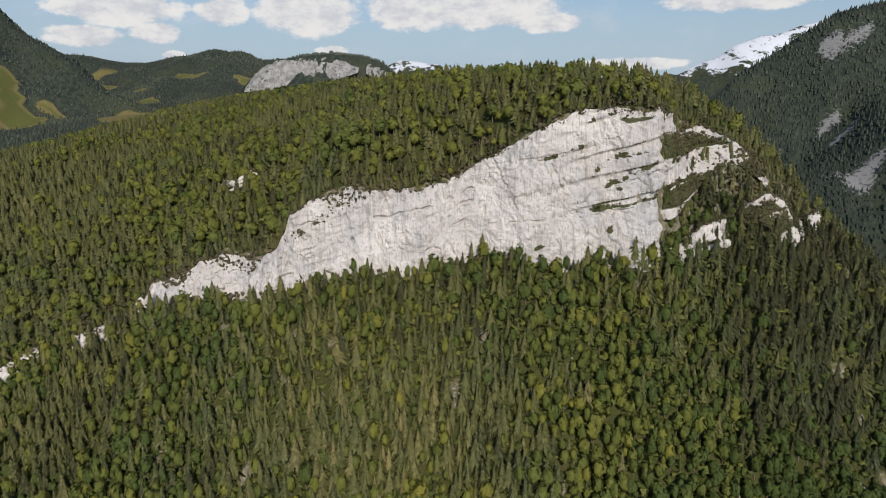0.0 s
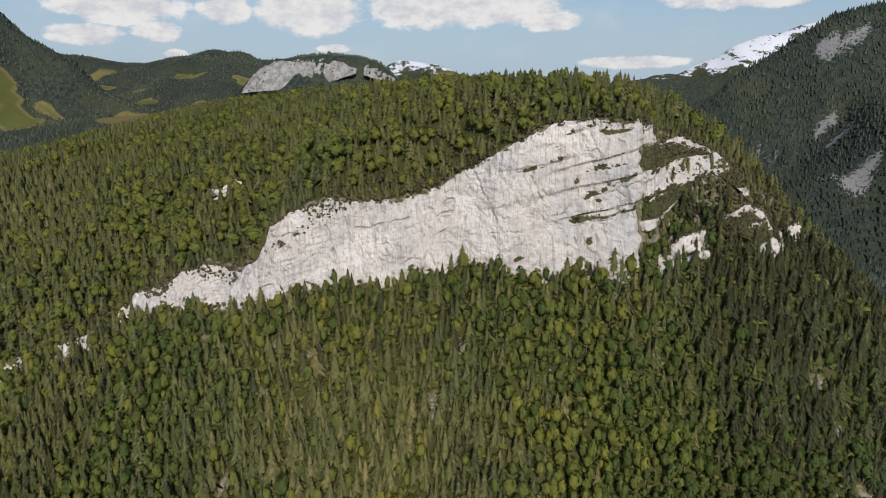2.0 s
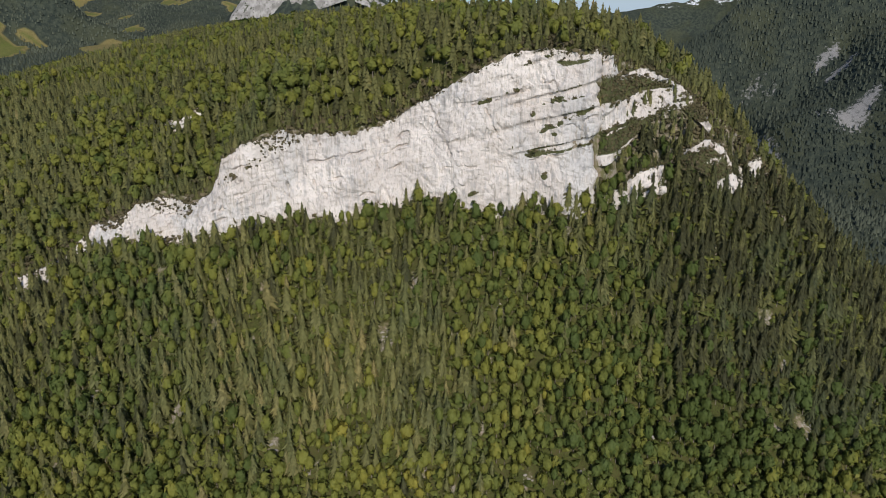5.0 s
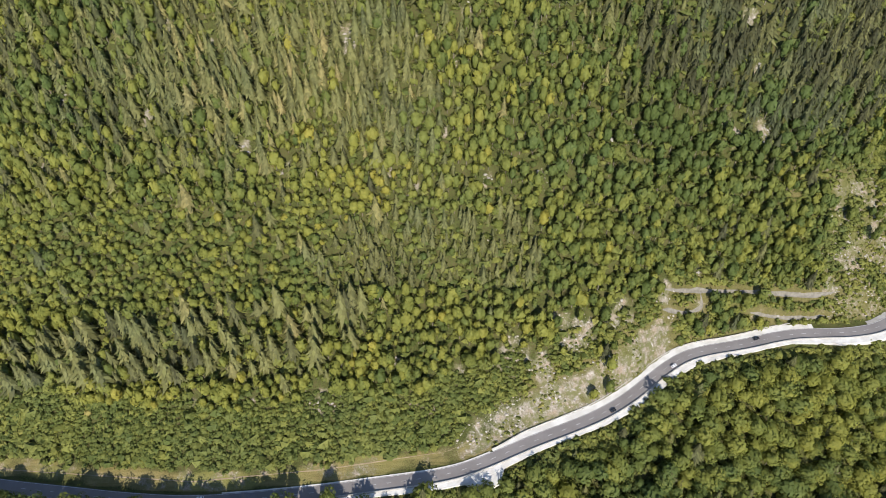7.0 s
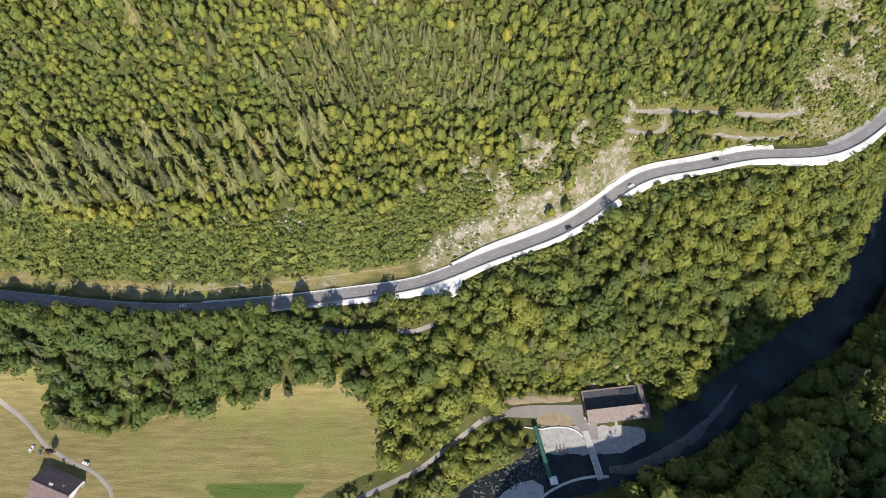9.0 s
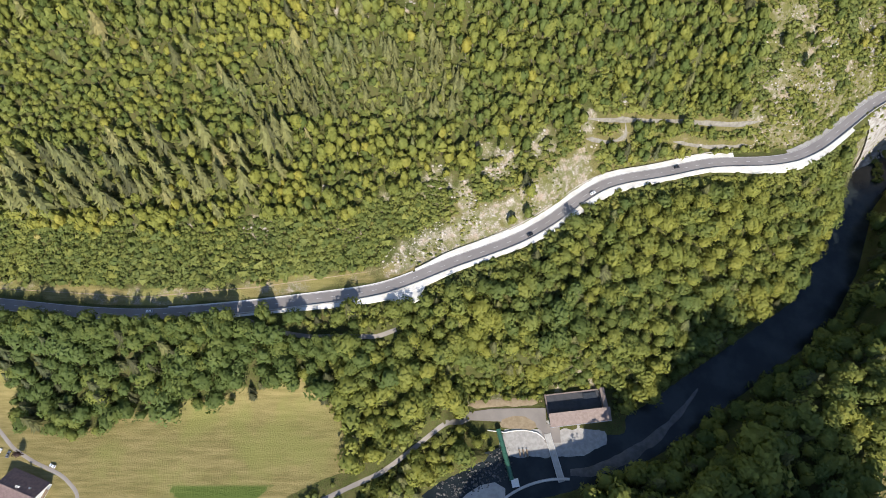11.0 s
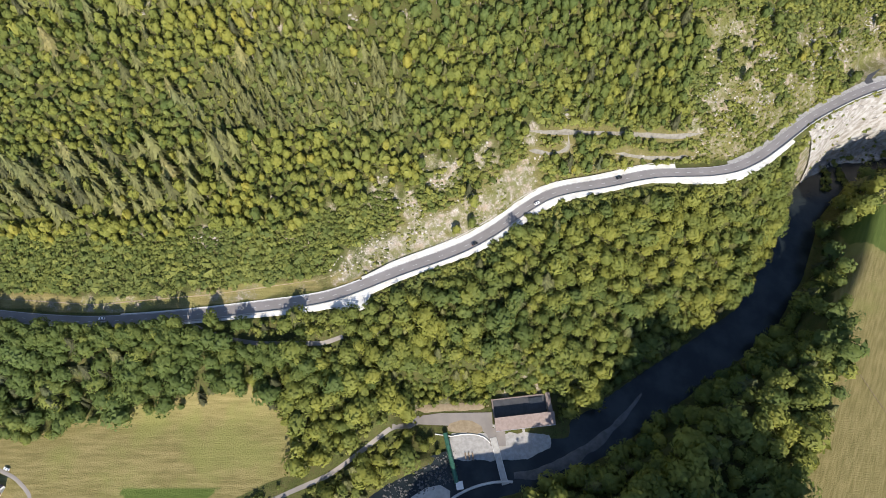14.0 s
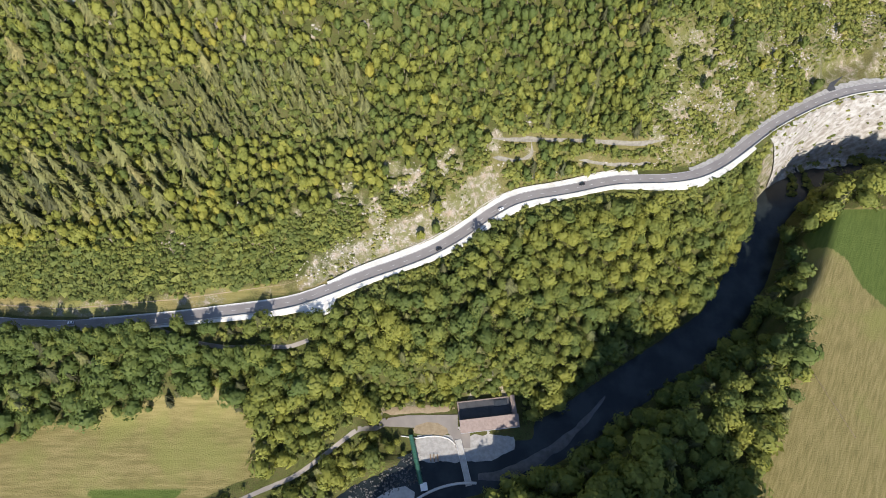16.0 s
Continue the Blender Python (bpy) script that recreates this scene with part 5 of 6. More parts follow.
# loose pale stones and small outcrops on the bare ground
x, y = scatter(-240, 400, 160, 440, 2.2)
d = y - road_mid(x)
bare = bare_zones(x, y)
keep = (d > 10) & ~((x > 298) & (x < 358) & (d < 30)) & (y < foot_y(x) - 4) & (bare > 0.34) & (fbm(x, y, 11, 233, 4) > 0.02) & (rng.uniform(size=len(x)) < 0.8)
x, y = x[keep], y[keep]
stones = []
for _ in range(6):
    knob = ICO_V * (1 + rng.uniform(-0.4, 0.35, (12, 1))) * np.array([1, 0.75, 0.6])
    stones.append((knob, ICO_F, np.zeros(20, int), ICO_V * 0.5 + knob))
plant("loose_rocks", stones, x, y, 0.22 + 0.85 * rng.uniform(size=len(x)) ** 2.5, sizes(len(x), 1.0, 1.9), np.zeros(len(x)), [M_STONE], "pale broken limestone blocks on the bare slope", "rocks", 0.1)

# pale ribs of rock breaking out of the bluff, the road cut and the wood
ox, oy, size_ = [], [], []
for px, py, wide_, count, big_ in ((266, 350, 14, 330, 2.4), (215, 326, 10, 70, 1.9), (166, 301, 9, 60, 1.8), (150, 295, 8, 50, 1.7), (172, 319, 8, 40, 1.7), (213, 307, 9, 50, 1.6), (351, 409, 10, 50, 2.0), (319, 388, 9, 40, 1.8), (179, 336, 7, 30, 1.5),
                                   (-40, 212, 22, 120, 0.9), (0, 224, 18, 90, 0.9), (30, 252, 10, 60, 1.0), (-75, 199, 16, 70, 0.8), (-27, 240, 9, 30, 0.8), (105, 350, 7, 45, 2.0), (-151, 360, 5, 26, 2.2), (-180, 392, 6, 14, 1.8), (-60, 385, 14, 24, 1.7), (40, 372, 12, 24, 1.8), (-230, 402, 12, 20, 1.8), (90, 300, 14, 20, 1.4), *((sx_, sy_, sr_ * 0.6, 6, 1.9) for sx_, sy_, sr_ in SMALL_SLIDES)):
    ox.append(px + rng.normal(0, wide_ * 0.55, count))
    oy.append(py + 0.55 * (ox[-1] - px) + rng.normal(0, wide_ * 0.38, count))
    size_.append(big_ * 0.62 * (0.25 + 0.8 * rng.uniform(size=count) ** 1.8))
ox, oy, size_ = np.concatenate(ox), np.concatenate(oy), np.concatenate(size_)
clear = (oy - road_mid(ox) > 9.5) & ~((ox > 298) & (ox < 358) & (oy - road_mid(ox) < 30))
plant("rock_outcrops", stones, ox[clear], oy[clear], size_[clear], sizes(clear.sum(), 0.9, 1.7), np.zeros(clear.sum()), [M_CRAG], "pale limestone ribs breaking out of the green bluff", "rocks", 0.25)

# woods below the road, on both banks
x, y = scatter(-460, 470, -30, 345, 6.5)
d = y - road_mid(x)
keep = ((y > 38) | ((x > 60) & (x < 200))) & (d < np.where(x > -118, -17, -12)) & ~open_land(x, y) & ~((x > 254) & (y > 268) & (d > -34)) & (rng.uniform(size=len(x)) < 0.93)
far_bank = y < np.interp(x, [p[0] for p in RIVER], [p[1] for p in RIVER])
keep &= ~far_bank | (rng.uniform(size=len(x)) < 0.72)
x, y, far_bank = x[keep], y[keep], far_bank[keep]
is_coni = rng.uniform(size=len(x)) < np.where(far_bank, 0.10, np.where(x < -130, 0.14, 0.05))
tint = np.clip(0.29 + 0.30 * fbm(x, y, 40, 91, 3) + rng.normal(0, 0.15, len(x)), 0, 0.9)
tint = np.where(x < -130, np.clip(tint - 0.32, 0, 1), tint + 0.04)
tall = 7.5 + 11 * rng.uniform(size=len(x)) ** 1.4 + np.where(far_bank, 4, 0)
single = np.where((x > -75) & (x < 235) & ~far_bank & (y < road_mid(x) - 14))[0]
rng.shuffle(single)
single = single[:290]
alone = np.zeros(len(x), bool)
alone[single] = True
b, c = ~is_coni & ~alone, is_coni & ~alone
plant("broadleaf_valley_wood", BROAD_NEAR, x[b], y[b], tall[b], sizes(b.sum(), 1.1, 1.6), tint[b], [M_BROAD, M_BARK], "dense deciduous wood below the road", "woodland")
plant("spruce_valley_wood", SPRUCE_NEAR, x[c], y[c], tall[c] * 1.3, sizes(c.sum(), 1.0, 1.3), tint[c], [M_SPRUCE, M_BARK], "scattered dark spruces in the valley wood", "woodland")


def split_template(tv, tf, ts, tn, name, leaves, shade_tint):
    """A tree as an empty with a trunk and a crown."""
    root = new(name)
    for part_name, slot, mat in (("trunk", 1, M_BARK), ("crown", 0, leaves)):
        f = tf[ts == slot]
        used = np.unique(f)
        back = np.zeros(len(tv), int)
        back[used] = np.arange(len(used))
        ob = new(part_name, mesh_of(part_name, tv[used], back[f], [mat], attrs=[("tint", np.full(len(used), shade_tint))], normals=tn[used]))
        ob.parent = root
    return root


kinds = [split_template(*BROAD_NEAR[n % 6], "broadleaf_tree", M_BROAD, t) for n, t in enumerate((0.12, 0.25, 0.35, 0.45, 0.55, 0.7, 0.3, 0.2))]
kinds += [split_template(*SPRUCE_NEAR[n], "spruce_tree", M_SPRUCE, t) for n, t in enumerate((0.3, 0.55))]
for n, i in enumerate(single):
    is_spruce = bool(is_coni[i])
    which = int(rng.integers(8, 10)) if is_spruce else int(np.argmin(np.abs(np.array((0.12, 0.25, 0.35, 0.45, 0.55, 0.7, 0.3, 0.2)) - tint[i] + rng.normal(0, 0.06, 8))))
    root = kinds[which]
    s = tall[i] * (1.25 if is_spruce else 1.0)
    wide = s * rng.uniform(0.95, 1.45)
    m = pose(x[i], y[i], float(ground_z(x[i], y[i])) - 0.3, 0, 0, math.degrees(rng.uniform(0, 6.28)))
    made = copy_thing(root, m)
    made.scale = (wide, wide, s)
    if is_spruce:
        tagged(made, "tall dark green spruce in the valley wood", "tree", "trees below the road")
    else:
        tagged(made, "leafy yellow-green broadleaf tree below the road" if which in (4, 5) else "leafy mid-green broadleaf tree below the road", "tree", "trees below the road")
for root in kinds:
    for ob in (*root.children_recursive, root):
        bpy.data.objects.remove(ob)

# bushes under the valley wood, round the yard and on the soil above it
x, y = scatter(-150, 238, 34, 262, 4.0)
d = y - road_mid(x)
keep = (d < -12) & (line_distance(x, y, RIVER) > 18) & (y > np.interp(x, [p[0] for p in RIVER], [p[1] for p in RIVER])) & (line_distance(x, y, LANE) > 3.4) & (line_distance(x, y, UNDER_LANE) > 3.5) & ~inside(x, y, FIELD_WEST) & ~((x > YARD[0] - 2) & (x < 13) & (y < 109)) & ~((x > 10) & (x < 60) & (y < 118)) & (fbm(x, y, 13, 229, 3) > -0.42) & (bare_zones(x, y) < 0.55) & (np.hypot(x - 36, (y - 128) * 0.8) > 6) & (np.hypot(x + 8, y - 130) > 4)
x, y = x[keep], y[keep]
plant("valley_undergrowth", [shrub(1, 13, 0.18) for _ in range(5)], x, y, sizes(len(x), 3.0, 6.5), sizes(len(x), 1.0, 1.5), np.clip(0.30 + 0.25 * fbm(x, y, 20, 231, 3) + rng.normal(0, 0.1, len(x)), 0, 1), [M_SHRUB, M_BARK], "leafy bushes beneath the valley wood", "shrubs", 0.3)

# thick growth on the steep bank behind the power house
x, y = scatter(-62, 70, 109, 146, 2.6)
keep = ~((x < 13) & (y < 110 + 2 * fbm(x, y, 8, 243))) & ~((x > 10) & (x < 60) & (y < 118)) & (bare_zones(x, y) < 0.62) & (line_distance(x, y, LANE) > 4) & (rng.uniform(size=len(x)) < 0.7)
x, y = x[keep], y[keep]
plant("bank_thicket", BROAD, x, y, sizes(len(x), 3.5, 9.0), sizes(len(x), 1.0, 1.4), np.clip(0.34 + 0.3 * fbm(x, y, 16, 245, 3) + rng.normal(0, 0.12, len(x)), 0, 1), [M_BROAD, M_BARK], "leafy young trees on the steep bank behind the power house", "woodland", 0.6)

# trees that stand close along the shaded stretch of road
x, y = scatter(-470, -120, 100, 180, 4.0)
d = y - road_mid(x)
shade_lane = (x > -172) & (x < -104) & (y < 131 + 0.02 * (x + 172)) & (y > 121)
keep = ((d < -7.2) & (d > -19) & ((x < -168) | ((d < -11) & (rng.uniform(size=len(x)) < 0.25)))) | shade_lane
keep &= line_distance(x, y, UNDER_LANE) > 3.4
x, y = x[keep], y[keep]
plant("roadside_wood", BROAD_NEAR, x, y, np.where(x < -180, sizes(len(x), 13, 20), np.where(x < -168, sizes(len(x), 9, 17), np.where(y < 132, sizes(len(x), 12, 17), sizes(len(x), 4, 8)))), sizes(len(x), 0.6, 0.9), np.clip(rng.normal(0.12, 0.12, len(x)), 0, 1), [M_BROAD, M_BARK], "tall leafy trees shading the road", "woodland")

# forests of the far ranges
x, y = scatter(-2700, 400, 1100, 3300, 15)
x2, y2 = scatter(330, 1500, 850, 2150, 8.5)
x3, y3 = scatter(-3100, 300, 3300, 3950, 20)
x, y = np.concatenate([x, x2, x3]), np.concatenate([y, y2, y3])
z = ground_z(x, y)
want = np.where(x > 250, 0.95, 1 - smooth(fbm(x, y, 420, 77, 4), 0.0, 0.1)) * (1 - 0.6 * smooth(z, 620, 740) * (x < 0))
wedge = np.abs(x + 160) < 0.78 * y + 60
hidden = (x < 60) & (y < np.interp(x, CREST_X, CREST_Y) + 60)
bare = (np.abs(x + 640) < 330) & (y > 2440) & (y < 2585)
steep = np.hypot(ground_z(x + 15, y) - ground_z(x - 15, y), ground_z(x, y + 15) - ground_z(x, y - 15)) / 30
keep = (rng.uniform(size=len(x)) < want) & ((far_meadows(x, y) < 0.3) | (x > 0)) & wedge & ~hidden & ~bare & (steep < 2.0)
for cx_, cy_, wide_, deep_ in ((983, 1932, 36, 36), (1045, 1905, 48, 28), (917, 1784, 36, 20), (925, 1720, 40, 20), (864, 1540, 50, 24), (905, 1548, 36, 18)):
    keep &= np.hypot((x - cx_) / wide_, (y - cy_) / deep_) + 1.2 * fbm(x, y, 34, 251, 4) > 0.75
x, y = x[keep], y[keep]
# lower tint east of x 330 paints the right-hand mountain's shaded flank
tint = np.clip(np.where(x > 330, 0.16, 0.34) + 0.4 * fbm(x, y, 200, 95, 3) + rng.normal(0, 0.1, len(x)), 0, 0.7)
plant("distant_forest", SPRUCE_FAR, x, y, np.where(x > 330, 6 + 13 * rng.uniform(size=len(x)) ** 1.8, sizes(len(x), 8, 15)), np.where(x > 330, sizes(len(x), 1.0, 1.6), sizes(len(x), 1.5, 2.4)), tint, [M_DISTANT_HAZED, M_BARK], "distant dark mountain forest", "woodland", 1.0)


# cliffs of the far hills
def slope_y(x, level, y0, y1):
    """Where a hillside, followed northwards, first comes up to a level."""
    ys = np.arange(y0, y1, 8.0)
    z = ground_z(x[:, None] + 0 * ys, ys[None, :] + 0 * x[:, None])
    return ys[np.argmax(z > level[:, None], axis=1)]


def far_face(name, xs, feet, rims, y0, y1, label, seed, grow):
    x0, x1 = xs[0], xs[-1]
    smoothed = lambda f: (lambda x: np.convolve(np.pad(f(x), 4, mode="edge"), np.ones(9) / 9, "valid"))
    lo, hi = table(xs, feet), table(xs, rims)
    return rock_face(name, x0, x1, lo, hi, smoothed(lambda x: slope_y(x, lo(x), y0, y1) - 16), smoothed(lambda x: slope_y(x, hi(x), y0, y1) - 8), label, seed, grow, 4.0, 3.0, M_CLIFF_HAZED)


rock_face("cliff_far_hill", -905, -470, table((-905, -850, -715, -585, -470), (420, 425, 435, 455, 490)), table((-905, -850, -715, -585, -470), (455, 520, 548, 552, 520)),
          lambda x: 2490 + 0 * x, lambda x: 2568 + 0 * x, "pale limestone cliff under a distant wooded summit", 110, 0.34, 4.0, 3.0, M_CLIFF_HAZED)
rock_face("cliff_far_hill_east", -440, -325, table((-440, -325), (488, 440)), table((-440, -400, -325), (532, 524, 474)),
          lambda x: 2500 + 0 * x, lambda x: 2568 + 0 * x, "small pale limestone cliff on the distant hill", 115, 0.6, 4.0, 3.0, M_CLIFF_HAZED)


# ---- tracks, lane, yard ----
def draped(name, pts, width, mat, label, category, lift=0.12, rough=0.12):
    """A strip laid on the land along a line of the plan."""
    pts = [Vector((*p, 0)) for p in pts]
    fine = []
    for a, b in zip(pts, pts[1:]):
        n = max(2, int((b - a).length / 2.0))
        fine += [a.lerp(b, i / n) for i in range(n)]
    fine.append(pts[-1])
    P = np.array([(p.x, p.y) for p in fine])
    for _ in range(4):
        P[1:-1] = (P[:-2] + 2 * P[1:-1] + P[2:]) / 4
    T = np.gradient(P, axis=0)
    T /= np.linalg.norm(T, axis=1, keepdims=True)
    N = np.stack([-T[:, 1], T[:, 0]], -1)
    wob = 1 + rough * fbm(P[:, 0], P[:, 1], 9, 7)
    if rough > 0.2:
        run = np.linspace(0, 1, len(P))
        wob = wob * (0.15 + 0.85 * smooth(run, 0, 0.12) * (1 - smooth(run, 0.85, 1)))
    cols = []
    for s in (-0.5, -0.17, 0.17, 0.5):
        q = P + N * (s * width * wob)[:, None]
        z = np.maximum(ground_z(q[:, 0], q[:, 1]), ground_z(P[:, 0], P[:, 1]) - 0.3) + lift - (0.25 if abs(s) == 0.5 else 0)
        cols.append(np.column_stack([q, z]))
    verts = np.stack(cols, 1).reshape(-1, 3)
    ob = new(name, mesh_of(name, verts, grid_faces(len(P), 4)[:, ::-1], [mat], shade=True))
    return tagged(ob, label, category, kind="structure")


draped("track", TRACKS[0], 2.8, M_PATH, "grey gravel forest track cut into the slope", "track", 0.25, 0.6)
draped("track", TRACKS[1], 2.2, M_PATH, "short gravel spur of the forest track", "track", 0.25, 0.7)
draped("track", TRACKS[2], 2.2, M_PATH, "narrow overgrown gravel track above the road", "track", 0.25, 0.8)
draped("track", [(-640, 214), (-371, 168), (-260, 160), (-183, 167), (-108, 178), (-80, 190)], 0.9, M_SOIL, "worn grassy track beside the road", "track", 0.1, 0.9)
draped("lane", UNDER_LANE, 2.8, M_YARD, "narrow paved lane in the shade below the road", "lane", 0.3)
draped("lane", LANE, 3.6, M_YARD, "narrow paved lane through the wood", "lane")
draped("lane", DRIVE, 3.4, M_YARD, "narrow paved farm drive across the meadow", "lane")

draped("grass_strip", [(-44, 106), (-26, 107.5), (-8, 108), (10, 109)], 6.0, M_SOIL, "dry tan grass strip between yard and bank", "verge", 0.3, 0.5)
yard = bmesh.new()
edge = [(-47, 97), (-44, 101), (-26, 103.5), (12, 104), (12, 93), (21, 91), (21, 80), (10, 80), (8, 88), (4, 91), (-6, 93), (-20, 94.5), (-44, 95.5)]
top = [yard.verts.new((a, b, 3.25)) for a, b in edge]
low = [yard.verts.new((a, b, 1.5)) for a, b in edge]
yard.faces.new(top)
for n in range(len(edge)):
    yard.faces.new((top[n - 1], top[n], low[n], low[n - 1]))
bmesh.ops.recalc_face_normals(yard, faces=yard.faces)
tagged(part("yard", yard, M_YARD), "brown-grey paved yard beside the power house", "yard", kind="structure")

soil = bmesh.new()
rim_pts = [(-19, 96), (-11, 98.5), (-3, 98), (4, 94), (5, 90.5), (1, 88.6), (-6, 89.6), (-14, 89.4), (-20, 90.5), (-21, 93)]
soil.faces.new([soil.verts.new((a, b, 3.29)) for a, b in rim_pts])
tagged(part("soil_patch", soil, M_SOIL), "tan trodden soil patch in the paved yard", "soil", kind="structure")
edging = bmesh.new()
line_ = [(-30, 88.5), (-18, 87), (-11, 88.2), (-5, 88.6), (1, 87.8), (5, 86.6), (8, 84.4), (10, 82)]
for (ax, ay), (bx_, by_) in zip(line_, line_[1:]):
    rod(edging, (ax, ay, 3.2), (bx_, by_, 3.2), 0.45, sides=6)
tagged(part("kerb_yard", edging, M_CONCRETE), "pale concrete kerb round the yard's edge", "kerb", kind="structure")

gravel = bmesh.new()
bmesh.ops.create_grid(gravel, x_segments=40, y_segments=24, size=0.5)
for v in gravel.verts:
    u, s = v.co.x + 0.5, v.co.y + 0.5
    px, py = -24 + 83 * u, 60 + 33 * s + 5 * u
    shore = 72 + 13 * max(0.0, (px - 36) / 26)
    v.co = Vector((px, py, 2.35 + (0.03 if py > shore else 0.25) * (py - shore) + 0.35 * float(fbm(np.array([px]), np.array([py]), 5, 9)[0]) - 3.0 * max(0, abs(u - 0.5) * 2 - 0.85) / 0.15 - (1.2 if s < 0.05 else 0)))
tagged(part("gravel_bank", gravel, M_GRAVEL, shade=True), "pale grey gravel bank beside the river", "gravel bank", kind="structure")
bar = bmesh.new()
bmesh.ops.create_grid(bar, x_segments=40, y_segments=10, size=0.5)
for v in bar.verts:
    u, s = v.co.x + 0.5, v.co.y
    px = 26 + 98 * u
    py = 60 + 2 * u + 56 * u * u + s * 15 * math.sin(math.pi * min(1, u * 0.9 + 0.08)) ** 0.5
    v.co = Vector((px, py, 2.5 - 5.0 * s * s + 0.5 * float(fbm(np.array([px]), np.array([py]), 9, 19)[0])))
tagged(part("gravel_bar", bar, M_WET_GRAVEL, shade=True), "long dark gravel bar in the shaded river", "gravel bar", kind="structure")


# cobbles and boulders in the bed above the weir
x = rng.uniform(-66, -14, 420)
y = np.interp(x, [p[0] for p in RIVER], [p[1] for p in RIVER]) + rng.uniform(-2, 20, 420)
plant("river_boulders", stones, x, y, 0.2 + 0.6 * rng.uniform(size=420) ** 2, sizes(420, 1.0, 2.2), np.zeros(420), [M_WET_GRAVEL], "grey-brown boulders in the river bed above the weir", "rocks", 0.0, np.full(420, 2.05))


# ---- buildings ----
def thing(name, m, label, category, group=""):
    ob = new(name)
    ob.matrix_world = m
    return tagged(ob, label, category, group)


def window(parent, x, y, z, wide, high, face):
    """A window on a wall that looks along x or y: frame, pane and sill."""
    dx, dy = (wide / 2, 0.08) if face == "y" else (0.08, wide / 2)
    frame_ = part("window", boxed(x - dx, x + dx, y - dy, y + dy, z, z + high, bevel=0.02), M_WOOD, parent, "timber-framed window")
    part("pane", boxed(x - dx * (0.86 if face == "y" else 1.3), x + dx * (0.86 if face == "y" else 1.3), y - dy * (1.3 if face == "y" else 0.86), y + dy * (1.3 if face == "y" else 0.86), z + 0.1, z + high - 0.1), M_GLASS, frame_)
    part("sill", boxed(x - dx * 1.1 - 0.02, x + dx * 1.1 + 0.02, y - dy * 1.1 - 0.05, y + dy * 1.1 + 0.05, z - 0.1, z - 0.01), M_CONCRETE_OLD, frame_)


def gabled(parent, long, deep, eave, ridge, roof_mat, over=0.9):
    """Walls with gables, and two roof slabs on them, the ridge along x."""
    bm = bmesh.new()
    ends = []
    for x in (-long / 2, long / 2):
        ends.append([bm.verts.new(c) for c in ((x, -deep / 2, -1.5), (x, deep / 2, -1.5), (x, deep / 2, eave), (x, 0, ridge - 0.25), (x, -deep / 2, eave))])
    bm.faces.new(ends[0][::-1])
    bm.faces.new(ends[1])
    for n in range(5):
        bm.faces.new((ends[0][n - 1], ends[0][n], ends[1][n], ends[1][n - 1]))
    bmesh.ops.recalc_face_normals(bm, faces=bm.faces)
    part("wall", bm, M_WALL, parent, "white rendered walls")
    rise = (ridge - eave) / (deep / 2)
    for s in (-1, 1):
        bm = bmesh.new()
        y_out = deep / 2 + over
        pts = [(0, ridge), (s * y_out, ridge - rise * y_out)]
        verts = []
        for x in (-long / 2 - over, long / 2 + over):
            verts.append([bm.verts.new((x, pts[0][0], pts[0][1] + 0.05)), bm.verts.new((x, pts[1][0], pts[1][1] + 0.05)), bm.verts.new((x, pts[1][0], pts[1][1] - 0.25)), bm.verts.new((x, pts[0][0], pts[0][1] - 0.25))])
        for n in range(4):
            bm.faces.new((verts[0][n - 1], verts[0][n], verts[1][n], verts[1][n - 1]))
        bm.faces.new(verts[0])
        bm.faces.new(verts[1][::-1])
        bmesh.ops.recalc_face_normals(bm, faces=bm.faces)
        slab = part("roof_slope", bm, roof_mat, parent)
        # courses of tiles stand proud of the slab
        course = bmesh.new()
        rows = int(y_out / 0.9)
        for r in range(rows):
            y = s * (0.3 + r * 0.9)
            z = ridge - rise * abs(y) + 0.09
            box(course, -long / 2 - over, long / 2 + over, y - 0.06, y + 0.06, z - 0.06, z + 0.03)
        part("tile_courses", course, roof_mat, slab)
    part("ridge_cap", boxed(-long / 2 - over, long / 2 + over, -0.25, 0.25, ridge - 0.1, ridge + 0.16, bevel=0.06), roof_mat, parent)


# power house in the gorge
power = thing("power_house", pose(34, 104, 3.0, 0, 0, 6.5), "long low power house with brown roof beside the river", "building")
part("wall", boxed(-21, 21, -11, 11, -2, 1.6, bevel=0.05), M_WALL, power, "white rendered walls")
part("hall", boxed(-21, 21, -11, -3.8, 1.6, 5.2, bevel=0.05), M_WALL, power, "white rendered turbine hall")
bm = bmesh.new()
vs = [bm.verts.new(c) for c in ((-21.6, -12.2, 5.1), (22, -12.2, 5.1), (22, -3.4, 8.4), (-21.6, -3.4, 8.4), (-21.6, -12.2, 4.8), (22, -12.2, 4.8), (22, -3.4, 5.2), (-21.6, -3.4, 5.2))]
for f in ((0, 1, 2, 3), (4, 7, 6, 5), (0, 4, 5, 1), (1, 5, 6, 2), (2, 6, 7, 3), (3, 7, 4, 0)):
    bm.faces.new([vs[i] for i in f])
roof_s = part("roof", bm, M_ROOF, power, "brown-grey roof over the hall")
seams = bmesh.new()
for n in range(28):
    x = -21 + n * 1.57
    vs = [seams.verts.new(c) for c in ((x, -12.1, 5.14), (x + 0.12, -12.1, 5.14), (x + 0.12, -3.5, 8.42), (x, -3.5, 8.42))]
    seams.faces.new(vs)
part("seam", seams, M_ROOF, roof_s)
part("east_wing", boxed(18.2, 21.6, -3.3, 11.4, 1.7, 5.6, bevel=0.06), M_ROOF, power, "brown roofed end wing")
